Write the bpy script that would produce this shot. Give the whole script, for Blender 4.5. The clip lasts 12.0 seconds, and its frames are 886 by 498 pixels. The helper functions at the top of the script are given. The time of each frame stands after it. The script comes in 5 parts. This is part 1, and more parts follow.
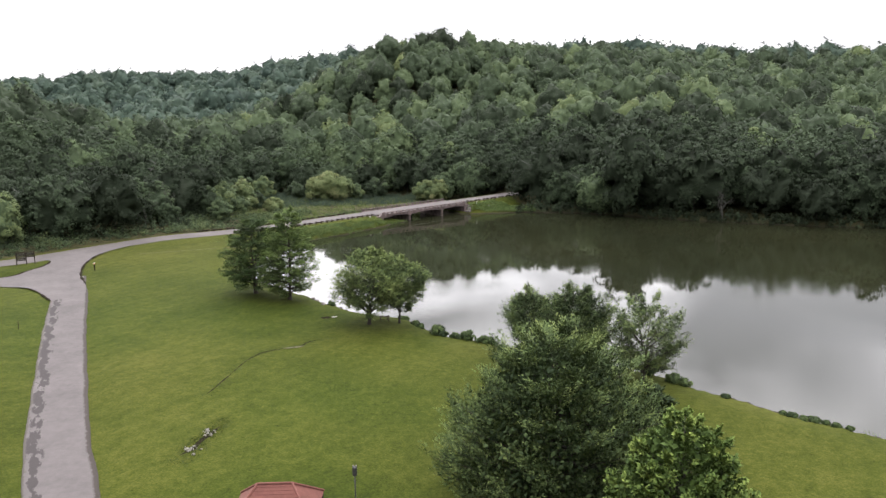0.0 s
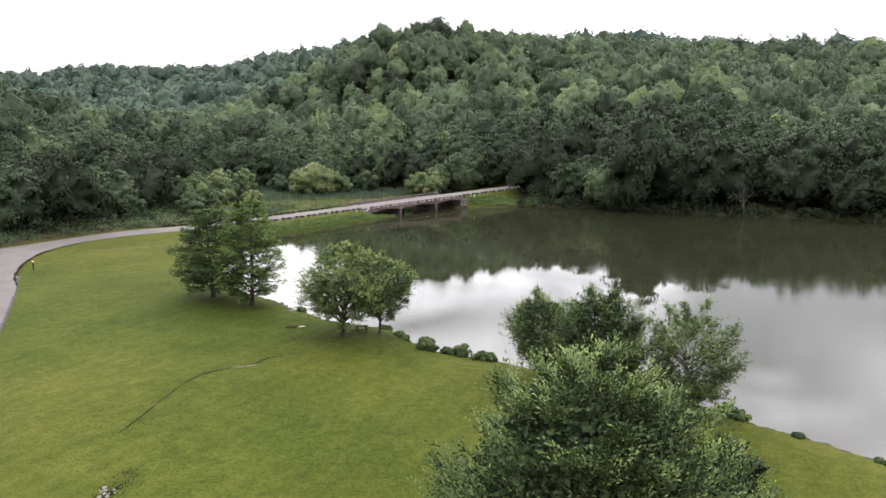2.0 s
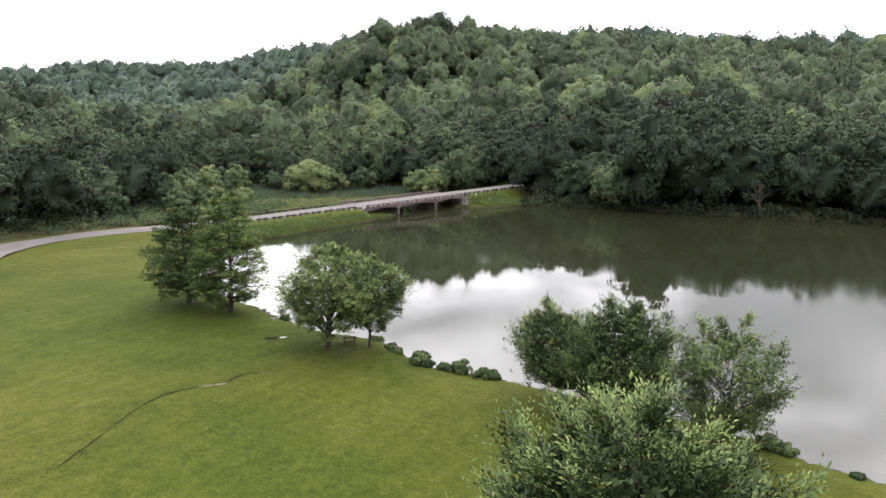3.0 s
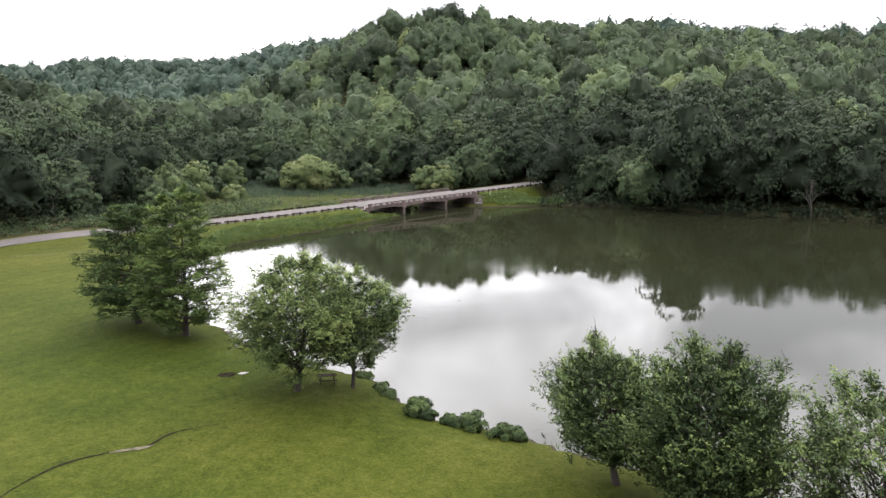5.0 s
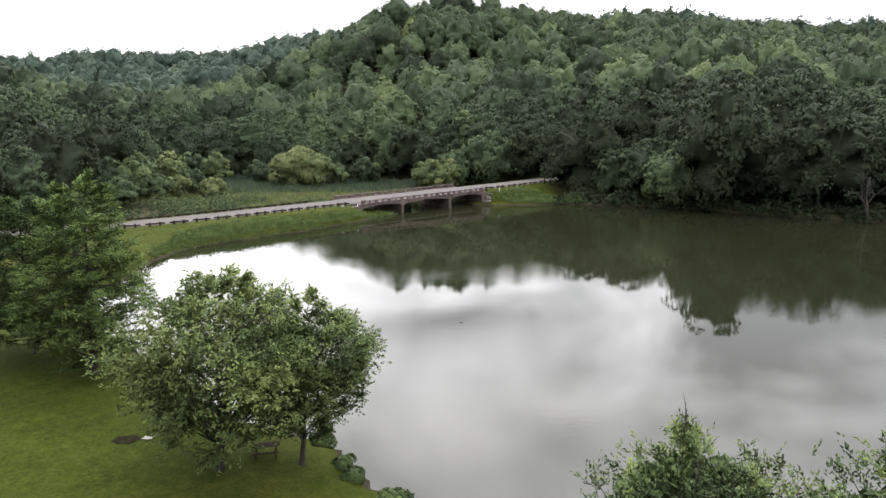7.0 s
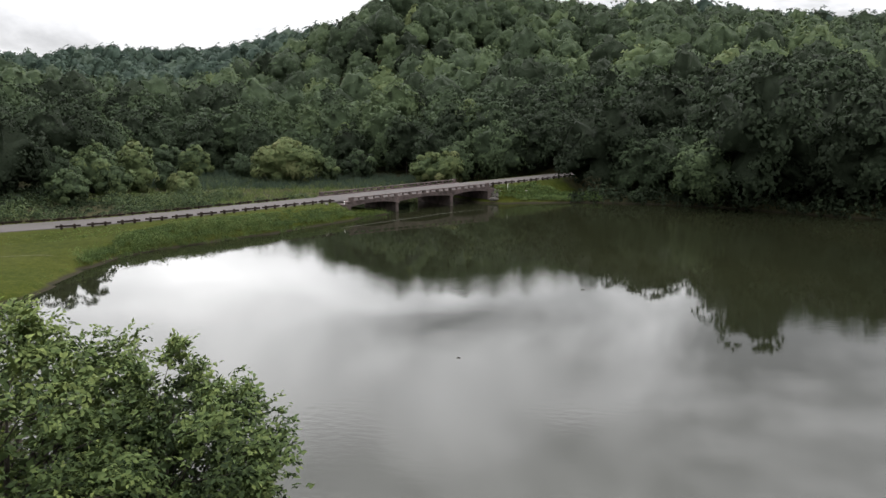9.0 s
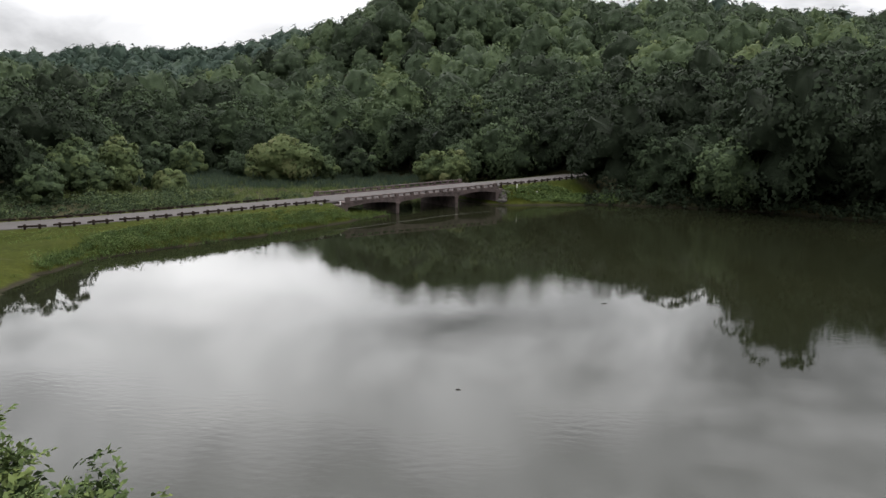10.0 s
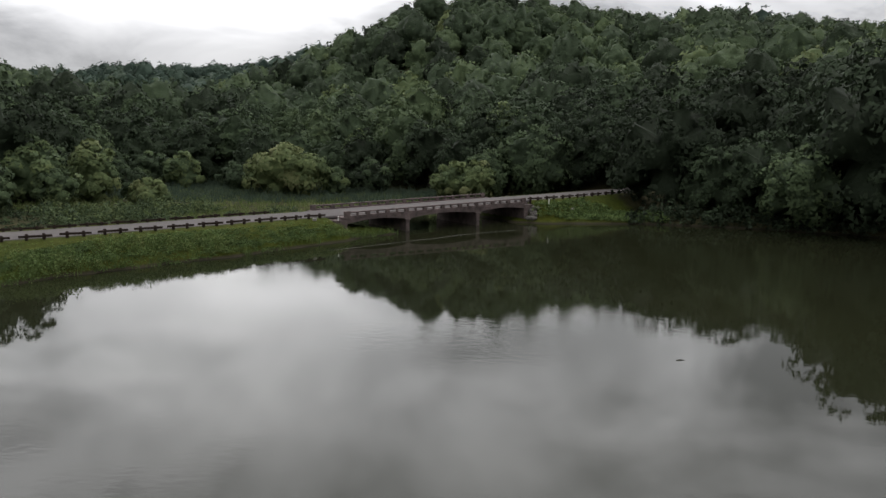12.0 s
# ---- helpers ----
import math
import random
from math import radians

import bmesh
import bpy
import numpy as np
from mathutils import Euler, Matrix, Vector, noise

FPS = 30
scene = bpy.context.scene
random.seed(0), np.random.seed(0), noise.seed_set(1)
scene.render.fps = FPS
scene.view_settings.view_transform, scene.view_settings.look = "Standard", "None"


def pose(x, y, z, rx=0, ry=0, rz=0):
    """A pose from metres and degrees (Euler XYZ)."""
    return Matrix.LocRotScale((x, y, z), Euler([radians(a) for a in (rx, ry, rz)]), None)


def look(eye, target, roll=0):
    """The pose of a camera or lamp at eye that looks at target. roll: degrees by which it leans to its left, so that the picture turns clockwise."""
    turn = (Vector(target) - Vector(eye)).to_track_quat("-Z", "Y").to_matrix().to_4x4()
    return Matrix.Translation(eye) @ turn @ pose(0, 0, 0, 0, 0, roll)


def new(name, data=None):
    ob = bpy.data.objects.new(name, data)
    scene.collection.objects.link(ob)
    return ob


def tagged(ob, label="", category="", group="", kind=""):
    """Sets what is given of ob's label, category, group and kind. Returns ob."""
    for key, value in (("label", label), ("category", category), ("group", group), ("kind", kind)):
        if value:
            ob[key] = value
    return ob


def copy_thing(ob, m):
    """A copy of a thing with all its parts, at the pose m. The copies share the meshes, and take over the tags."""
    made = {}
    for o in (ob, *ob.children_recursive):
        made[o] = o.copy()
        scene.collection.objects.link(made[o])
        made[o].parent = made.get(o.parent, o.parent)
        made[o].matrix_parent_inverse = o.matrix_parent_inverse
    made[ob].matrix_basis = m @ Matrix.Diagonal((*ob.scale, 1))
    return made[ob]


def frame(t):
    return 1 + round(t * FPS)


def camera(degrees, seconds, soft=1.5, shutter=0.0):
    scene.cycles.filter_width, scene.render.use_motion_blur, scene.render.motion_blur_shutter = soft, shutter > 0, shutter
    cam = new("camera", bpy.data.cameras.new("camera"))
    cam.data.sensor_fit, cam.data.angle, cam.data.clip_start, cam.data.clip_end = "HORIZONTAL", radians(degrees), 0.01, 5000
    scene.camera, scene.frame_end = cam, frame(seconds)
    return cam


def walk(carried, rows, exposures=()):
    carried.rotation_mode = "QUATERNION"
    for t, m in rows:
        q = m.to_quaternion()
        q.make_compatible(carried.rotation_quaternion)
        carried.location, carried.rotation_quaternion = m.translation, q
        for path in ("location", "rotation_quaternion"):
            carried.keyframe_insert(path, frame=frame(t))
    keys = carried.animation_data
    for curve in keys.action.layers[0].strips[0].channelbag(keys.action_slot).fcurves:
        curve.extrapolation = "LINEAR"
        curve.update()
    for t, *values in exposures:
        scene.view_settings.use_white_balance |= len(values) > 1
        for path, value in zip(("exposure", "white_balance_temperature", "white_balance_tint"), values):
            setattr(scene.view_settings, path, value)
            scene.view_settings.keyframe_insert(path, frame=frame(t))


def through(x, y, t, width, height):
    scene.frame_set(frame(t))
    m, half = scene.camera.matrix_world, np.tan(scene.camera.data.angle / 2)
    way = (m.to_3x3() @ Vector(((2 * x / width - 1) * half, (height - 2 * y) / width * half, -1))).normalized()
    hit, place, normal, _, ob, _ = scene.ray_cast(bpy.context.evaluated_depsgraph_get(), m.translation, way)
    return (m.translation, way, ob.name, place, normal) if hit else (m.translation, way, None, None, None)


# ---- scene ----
cam = camera(62.0, 12.0, soft=1.45)
PATH = [
    (0, (-0.001, 0.001, 26.589), (-0.068, 1.965, 26.219), -0.6),
    (0.5, (0.031, 3.867, 25.699), (-0.035, 5.831, 25.33), -0.5),
    (1, (0.098, 7.732, 24.813), (0.035, 9.697, 24.443), -0.5),
    (1.5, (0.2, 11.625, 23.998), (0.136, 13.589, 23.625), -0.5),
    (2, (0.291, 15.522, 23.272), (0.23, 17.487, 22.9), -0.5),
    (2.5, (0.371, 19.434, 22.632), (0.31, 21.398, 22.259), -0.5),
    (3, (0.412, 23.369, 22.091), (0.347, 25.333, 21.718), -0.3),
    (3.5, (0.38, 27.325, 21.621), (0.302, 29.288, 21.25), -0.3),
    (5.5, (0.31, 43.18, 19.277), (0.209, 45.142, 18.903), -0.3),
    (6, (0.286, 47.158, 18.75), (0.187, 49.12, 18.373), -0.2),
    (6.5, (0.26, 51.172, 18.183), (0.159, 53.133, 17.805), -0.1),
    (7, (0.253, 55.233, 17.64), (0.134, 57.193, 17.264), 0.1),
    (9, (0.25, 71.15, 15.149), (0.113, 73.11, 14.774), 0.1),
    (9.5, (0.246, 75.167, 14.524), (0.103, 77.126, 14.149), 0.2),
    (10, (0.225, 79.151, 13.892), (0.067, 81.11, 13.525), 0.4),
    (10.5, (0.189, 83.117, 13.262), (0.013, 85.077, 12.908), 0.5),
    (11, (0.132, 87.08, 12.637), (-0.063, 89.041, 12.296), 0.6),
    (11.5, (0.062, 91.039, 12.02), (-0.154, 93.0, 11.693), 0.6),
    (12, (-0.001, 95.0, 11.408), (-0.233, 96.962, 11.097), 0.7),
]
walk(cam, [(t, look(eye, target, roll)) for t, eye, target, roll in PATH],
     exposures=[(0, 0.82, 6500, 15), (2.5, 1.0, 6500, 15), (5.5, 0.94, 6500, 14), (7.0, 0.74, 6500, 13), (9.0, 0.12, 6500, 11), (10.5, -0.24, 6500, 11), (12, -0.53, 6500, 11)])

# ---- light: an overcast day ----
world = bpy.data.worlds.new("sky")
scene.world = world
world.use_nodes = True
wt = world.node_tree
wt.nodes.clear()


def wnode(kind, **values):
    n = wt.nodes.new(kind)
    for key, value in values.items():
        n.inputs[key].default_value = value
    return n


SUN_HIGH, SUN_ROUND = 52.0, 20.0
out = wnode("ShaderNodeOutputWorld")
back = wnode("ShaderNodeBackground", Strength=1.0)
nish = wnode("ShaderNodeTexSky")
nish.sky_type = "NISHITA"
nish.sun_disc = False
nish.sun_elevation, nish.sun_rotation = radians(SUN_HIGH), radians(SUN_ROUND)
dim = wnode("ShaderNodeVectorMath")
dim.operation = "SCALE"
dim.inputs[3].default_value = 0.08
coord = wnode("ShaderNodeTexCoord")
parts_ = wnode("ShaderNodeSeparateXYZ")
rise = wnode("ShaderNodeMath")
rise.operation = "MAXIMUM"
rise.inputs[1].default_value = 0.0
lift = wnode("ShaderNodeMath")
lift.operation = "ADD"
lift.inputs[1].default_value = 0.22
flat_ = wnode("ShaderNodeVectorMath")
flat_.operation = "DIVIDE"
both = wnode("ShaderNodeCombineXYZ")
cloud = wnode("ShaderNodeTexNoise", Scale=1.5, Detail=6.0, Roughness=0.55, Distortion=0.4)
cloud.noise_dimensions = "3D"
ramp = wnode("ShaderNodeValToRGB")
ramp.color_ramp.elements[0].position, ramp.color_ramp.elements[0].color = 0.37, (0.80, 0.81, 0.84, 1)
ramp.color_ramp.elements[1].position, ramp.color_ramp.elements[1].color = 0.60, (2.75, 2.76, 2.8, 1)
thin_cloud = ramp.color_ramp.elements.new(0.92)
thin_cloud.color = (4.8, 4.8, 4.8, 1)
veil = wnode("ShaderNodeMix")
veil.data_type = "RGBA"
veil.inputs[0].default_value = 0.92
drift = wnode("ShaderNodeVectorMath")
drift.operation = "ADD"
drift.inputs[1].default_value = (3.1, 1.7, 0.4)
grow = wnode("ShaderNodeMath")
grow.operation = "MULTIPLY_ADD"
grow.inputs[1].default_value, grow.inputs[2].default_value = 1.1, 0.62
low = wnode("ShaderNodeMapRange")
low.inputs[1].default_value, low.inputs[2].default_value, low.inputs[3].default_value, low.inputs[4].default_value = 0.10, 0.21, 0.30, 1.0
even = wnode("ShaderNodeMix")
even.data_type = "RGBA"
even.inputs[6].default_value = (0.70, 0.705, 0.72, 1)
# a thin place in the clouds over the valley
gap = wnode("ShaderNodeVectorMath")
gap.operation = "DOT_PRODUCT"
gap.inputs[1].default_value = (-0.340, 0.909, 0.242)
thin_ = wnode("ShaderNodeMapRange")
thin_.inputs[1].default_value, thin_.inputs[2].default_value, thin_.inputs[3].default_value, thin_.inputs[4].default_value = 0.968, 1.0, 0.0, 0.25
opened = wnode("ShaderNodeMath")
opened.operation = "ADD"
bright = wnode("ShaderNodeVectorMath")
bright.operation = "SCALE"
wt.links.new(rise.outputs[0], grow.inputs[0])
wt.links.new(grow.outputs[0], bright.inputs[3])
for a, b in ((coord.outputs["Generated"], parts_.inputs[0]), (parts_.outputs[2], rise.inputs[0]), (rise.outputs[0], lift.inputs[0]),
             (coord.outputs["Generated"], flat_.inputs[0]), (lift.outputs[0], both.inputs[0]), (lift.outputs[0], both.inputs[1]),
             (lift.outputs[0], both.inputs[2]), (both.outputs[0], flat_.inputs[1]), (flat_.outputs[0], drift.inputs[0]), (drift.outputs[0], cloud.inputs["Vector"]),
             (coord.outputs["Generated"], gap.inputs[0]), (gap.outputs["Value"], thin_.inputs[0]), (cloud.outputs[0], opened.inputs[0]), (thin_.outputs[0], opened.inputs[1]), (opened.outputs[0], ramp.inputs[0]), (nish.outputs[0], dim.inputs[0]), (dim.outputs[0], veil.inputs[6]),
             (rise.outputs[0], low.inputs[0]), (low.outputs[0], even.inputs[0]), (ramp.outputs[0], even.inputs[7]), (even.outputs[2], bright.inputs[0]), (bright.outputs[0], veil.inputs[7]), (back.outputs[0], out.inputs[0])):
    wt.links.new(a, b)

# sky dimmed in the unseen half behind to darken tree fronts; brighter sunwards
facing = wnode("ShaderNodeMapRange")
facing.inputs[1].default_value, facing.inputs[2].default_value, facing.inputs[3].default_value, facing.inputs[4].default_value = -1.0, 0.6, 0.55, 1.08
thick = wnode("ShaderNodeVectorMath")
thick.operation = "SCALE"
wt.links.new(parts_.outputs[1], facing.inputs[0])
wt.links.new(facing.outputs[0], thick.inputs[3])
wt.links.new(veil.outputs[2], thick.inputs[0])
wt.links.new(thick.outputs[0], back.inputs[0])

sun = new("sun", bpy.data.lights.new("sun", "SUN"))
sun.data.energy, sun.data.angle, sun.data.color = 0.9, radians(25), (1.0, 0.97, 0.92)
sun.matrix_world = pose(0, 0, 200, 90 - SUN_HIGH, 0, 180 - SUN_ROUND)


# ---- materials ----
def material(name, rough=0.8, spec=0.3):
    m = bpy.data.materials.new(name)
    m.use_nodes = True
    p = m.node_tree.nodes["Principled BSDF"]
    p.inputs["Roughness"].default_value = rough
    p.inputs["Specular IOR Level"].default_value = spec
    return m, m.node_tree, p


def add(tree, kind, **values):
    n = tree.nodes.new(kind)
    for key, value in values.items():
        n.inputs[key.replace("_", " ")].default_value = value
    return n


def noise_of(tree, scale, detail=4.0, rough=0.55, where=None):
    n = add(tree, "ShaderNodeTexNoise", Scale=scale, Detail=detail, Roughness=rough)
    if where is None:
        where = add(tree, "ShaderNodeNewGeometry").outputs["Position"]
    tree.links.new(where, n.inputs["Vector"])
    return n.outputs[0]


def ramp_of(tree, value, *stops):
    r = add(tree, "ShaderNodeValToRGB")
    e = r.color_ramp.elements
    while len(e) < len(stops):
        e.new(0.5)
    for k, (at, colour) in zip(e, stops):
        k.position, k.color = at, (*colour, 1)
    tree.links.new(value, r.inputs[0])
    return r.outputs[0]


def mixed(tree, factor, a, b, way="MIX"):
    n = add(tree, "ShaderNodeMix")
    n.data_type, n.blend_type = "RGBA", way
    for value, at in ((factor, 0), (a, 6), (b, 7)):
        if isinstance(value, (int, float)):
            n.inputs[at].default_value = value
        elif isinstance(value, tuple):
            n.inputs[at].default_value = (*value, 1)
        else:
            tree.links.new(value, n.inputs[at])
    return n.outputs[2]


def sums(tree, kind, a, b):
    n = add(tree, "ShaderNodeMath")
    n.operation = kind
    for value, at in ((a, 0), (b, 1)):
        if isinstance(value, (int, float)):
            n.inputs[at].default_value = value
        else:
            tree.links.new(value, n.inputs[at])
    return n.outputs[0]


def bump(tree, p, height, strength, distance):
    b = add(tree, "ShaderNodeBump", Strength=strength, Distance=distance)
    tree.links.new(height, b.inputs["Height"])
    tree.links.new(b.outputs[0], p.inputs["Normal"])


def plain(name, dark, light, scale=3.0, rough=0.8, relief=0.3, distance=0.01, fine=40.0, spec=0.3):
    """A surface with stains and grain between two colours."""
    m, t, p = material(name, rough, spec)
    big, small = noise_of(t, scale), noise_of(t, fine, 3)
    both_ = sums(t, "ADD", sums(t, "MULTIPLY", big, 0.65), sums(t, "MULTIPLY", small, 0.35))
    t.links.new(ramp_of(t, both_, (0.34, dark), (0.66, light)), p.inputs["Base Color"])
    bump(t, p, small, relief, distance)
    return m


def foliage(name, *stops, through=0.14, rough=0.7, grain=0.3, lumps=1.5, blotchy=1.0, relief=0.0):
    """Leaves: the hue goes by the mesh's tint, shade included, and, a little, leaf by leaf."""
    m, t, p = material(name, rough, 0.06)
    tint = add(t, "ShaderNodeAttribute")
    tint.attribute_name = "tint"
    geo, info = add(t, "ShaderNodeNewGeometry"), add(t, "ShaderNodeObjectInfo")
    leaf = sums(t, "MULTIPLY", sums(t, "SUBTRACT", geo.outputs["Random Per Island"], 0.5), grain)
    whole = sums(t, "MULTIPLY", sums(t, "SUBTRACT", info.outputs["Random"], 0.5), 0.3)
    spot = add(t, "ShaderNodeTexCoord").outputs["Object"]
    blotch = sums(t, "ADD", sums(t, "MULTIPLY", sums(t, "SUBTRACT", noise_of(t, 0.55 * max(lumps, 0.8), 2, 0.5, spot), 0.5), 0.7), sums(t, "MULTIPLY", sums(t, "SUBTRACT", noise_of(t, 2.4 * max(lumps, 0.8), 2, 0.6, spot), 0.5), 0.5))
    blotch = sums(t, "MULTIPLY", blotch, blotchy)
    colour = ramp_of(t, sums(t, "ADD", sums(t, "ADD", sums(t, "ADD", tint.outputs["Fac"], blotch), leaf), whole), *stops)
    t.links.new(colour, p.inputs["Base Color"])
    if relief:
        cell = add(t, "ShaderNodeTexVoronoi", Scale=lumps * 1.4)
        t.links.new(spot, cell.inputs["Vector"])
        bump(t, p, sums(t, "SUBTRACT", noise_of(t, lumps * 3.2, 3, 0.65, spot), cell.outputs["Distance"]), relief, 0.5)
    thin = add(t, "ShaderNodeBsdfTranslucent")
    t.links.new(colour, thin.inputs[0])
    mix = add(t, "ShaderNodeMixShader", Fac=through)
    t.links.new(p.outputs[0], mix.inputs[1])
    t.links.new(thin.outputs[0], mix.inputs[2])
    t.links.new(mix.outputs[0], t.nodes["Material Output"].inputs[0])
    return m


LEAF_WOODS = foliage("woodland_leaves", (0.0, (0.021, 0.029, 0.017)), (0.28, (0.047, 0.067, 0.037)), (0.52, (0.076, 0.106, 0.051)), (0.75, (0.112, 0.142, 0.058)), (1.0, (0.165, 0.175, 0.080)), lumps=1.6, grain=0.12, blotchy=0.2, relief=0.3)
# ridge woods' haze is put into this bluer, paler green; reeds share it
LEAF_HAZE_REED = foliage("hazed_ridge_and_reed_leaves", (0.0, (0.030, 0.048, 0.038)), (0.4, (0.052, 0.078, 0.057)), (1.0, (0.088, 0.116, 0.074)), lumps=1.0, grain=0.12, blotchy=0.2, relief=0.3)
LEAF_LAWN = foliage("broad_leaves", (0.0, (0.026, 0.040, 0.019)), (0.5, (0.084, 0.120, 0.044)), (1.0, (0.172, 0.212, 0.070)), lumps=3.0)
LEAF_ROUND = foliage("bright_round_leaves", (0.0, (0.018, 0.032, 0.010)), (0.5, (0.072, 0.112, 0.028)), (1.0, (0.165, 0.215, 0.052)), lumps=3.0)
LEAF_CYPRESS = foliage("feathery_needles", (0.0, (0.032, 0.054, 0.022)), (0.5, (0.082, 0.122, 0.036)), (1.0, (0.140, 0.190, 0.052)), lumps=3.0)
LEAF_WEED = foliage("weed_leaves", (0.0, (0.052, 0.080, 0.028)), (0.5, (0.096, 0.140, 0.044)), (1.0, (0.165, 0.185, 0.075)))
LEAF_LOW = foliage("lawn_tufts", (0.0, (0.008, 0.014, 0.003)), (0.5, (0.024, 0.036, 0.006)), (1.0, (0.045, 0.055, 0.011)))
BARK = plain("bark", (0.018, 0.015, 0.012), (0.055, 0.046, 0.038), 4, 0.9, 0.8, 0.02)
BARK_GREY = plain("weathered_wood", (0.04, 0.037, 0.033), (0.10, 0.094, 0.085), 4, 0.9, 0.6, 0.02)
TIMBER = plain("dark_timber", (0.014, 0.010, 0.008), (0.040, 0.029, 0.023), 5, 0.85, 0.6, 0.01, spec=0.08)
CONCRETE = plain("old_concrete", (0.036, 0.028, 0.026), (0.150, 0.114, 0.107), 1.1, 0.9, 0.5, 0.02, 14)
CONCRETE_PALE = plain("pale_concrete", (0.16, 0.155, 0.14), (0.32, 0.31, 0.28), 1.5, 0.9, 0.4, 0.01, 20)
STONE = plain("grey_stone", (0.06, 0.055, 0.05), (0.17, 0.155, 0.14), 2.5, 0.9, 0.7, 0.03, 18)
STONE_PALE = plain("pale_broken_stone", (0.07, 0.066, 0.055), (0.20, 0.19, 0.165), 3, 0.9, 0.6, 0.02, 18)
SHINGLE = plain("red_shingles", (0.095, 0.036, 0.027), (0.140, 0.052, 0.040), 2.0, 0.85, 0.6, 0.01, 25)
WHITE = plain("white_paint", (0.50, 0.50, 0.48), (0.72, 0.72, 0.70), 5, 0.6, 0.1, 0.004)
RED = plain("red_reflector", (0.45, 0.06, 0.03), (0.60, 0.10, 0.05), 8, 0.4, 0.1, 0.004)
BOARD = plain("brown_board", (0.008, 0.006, 0.005), (0.020, 0.015, 0.013), 4, 0.7, 0.4, 0.006)
LETTER = plain("faded_lettering", (0.05, 0.046, 0.04), (0.09, 0.083, 0.073), 8, 0.7, 0.1, 0.002)
METAL = plain("dark_metal", (0.02, 0.02, 0.02), (0.05, 0.05, 0.05), 8, 0.45, 0.2, 0.003)


def lawn_material():
    m, t, p = material("mown_grass", 0.95, 0.05)
    where = add(t, "ShaderNodeNewGeometry").outputs["Position"]
    patch, clump, blade = noise_of(t, 0.05, 5, 0.6, where), noise_of(t, 0.55, 5, 0.65, where), noise_of(t, 6.0, 5, 0.75, where)
    turn = add(t, "ShaderNodeMapping")
    turn.inputs["Rotation"].default_value = (0, 0, radians(28))
    t.links.new(where, turn.inputs[0])
    stripe = add(t, "ShaderNodeTexWave", Scale=0.16, Distortion=2.5, Detail=2.0)
    t.links.new(turn.outputs[0], stripe.inputs["Vector"])
    tuft = noise_of(t, 1.7, 5, 0.75, where)
    wide_ = noise_of(t, 0.018, 3, 0.5, where)
    total = sums(t, "ADD", sums(t, "ADD", sums(t, "MULTIPLY", patch, 0.26), sums(t, "ADD", sums(t, "MULTIPLY", clump, 0.13), sums(t, "MULTIPLY", tuft, 0.24))),
                 sums(t, "ADD", sums(t, "MULTIPLY", blade, 0.36), sums(t, "MULTIPLY", stripe.outputs[1], 0.015)))
    lush = ramp_of(t, total, (0.40, (0.0135, 0.021, 0.0028)), (0.50, (0.030, 0.041, 0.0052)), (0.60, (0.057, 0.066, 0.011)))
    dry = ramp_of(t, total, (0.40, (0.020, 0.024, 0.0035)), (0.50, (0.037, 0.044, 0.0064)), (0.60, (0.067, 0.068, 0.014)))
    worn = add(t, "ShaderNodeMapRange", From_Min=0.42, From_Max=0.60)
    t.links.new(sums(t, "ADD", sums(t, "MULTIPLY", wide_, 0.65), sums(t, "MULTIPLY", patch, 0.35)), worn.inputs[0])
    grass = mixed(t, worn.outputs[0], lush, dry)
    wild = add(t, "ShaderNodeAttribute")
    wild.attribute_name = "wild"
    rough_ground = ramp_of(t, clump, (0.35, (0.020, 0.022, 0.010)), (0.65, (0.055, 0.050, 0.024)))
    grass = mixed(t, wild.outputs["Fac"], grass, rough_ground)
    # bare mud where the ground goes under water
    high = add(t, "ShaderNodeSeparateXYZ")
    t.links.new(where, high.inputs[0])
    wet = add(t, "ShaderNodeMapRange", From_Min=0.10, From_Max=0.24)
    t.links.new(sums(t, "ADD", high.outputs[2], sums(t, "MULTIPLY", sums(t, "SUBTRACT", clump, 0.5), 0.2)), wet.inputs[0])
    t.links.new(mixed(t, wet.outputs[0], (0.030, 0.026, 0.018), grass), p.inputs["Base Color"])
    bump(t, p, sums(t, "ADD", blade, clump), 0.6, 0.05)
    return m


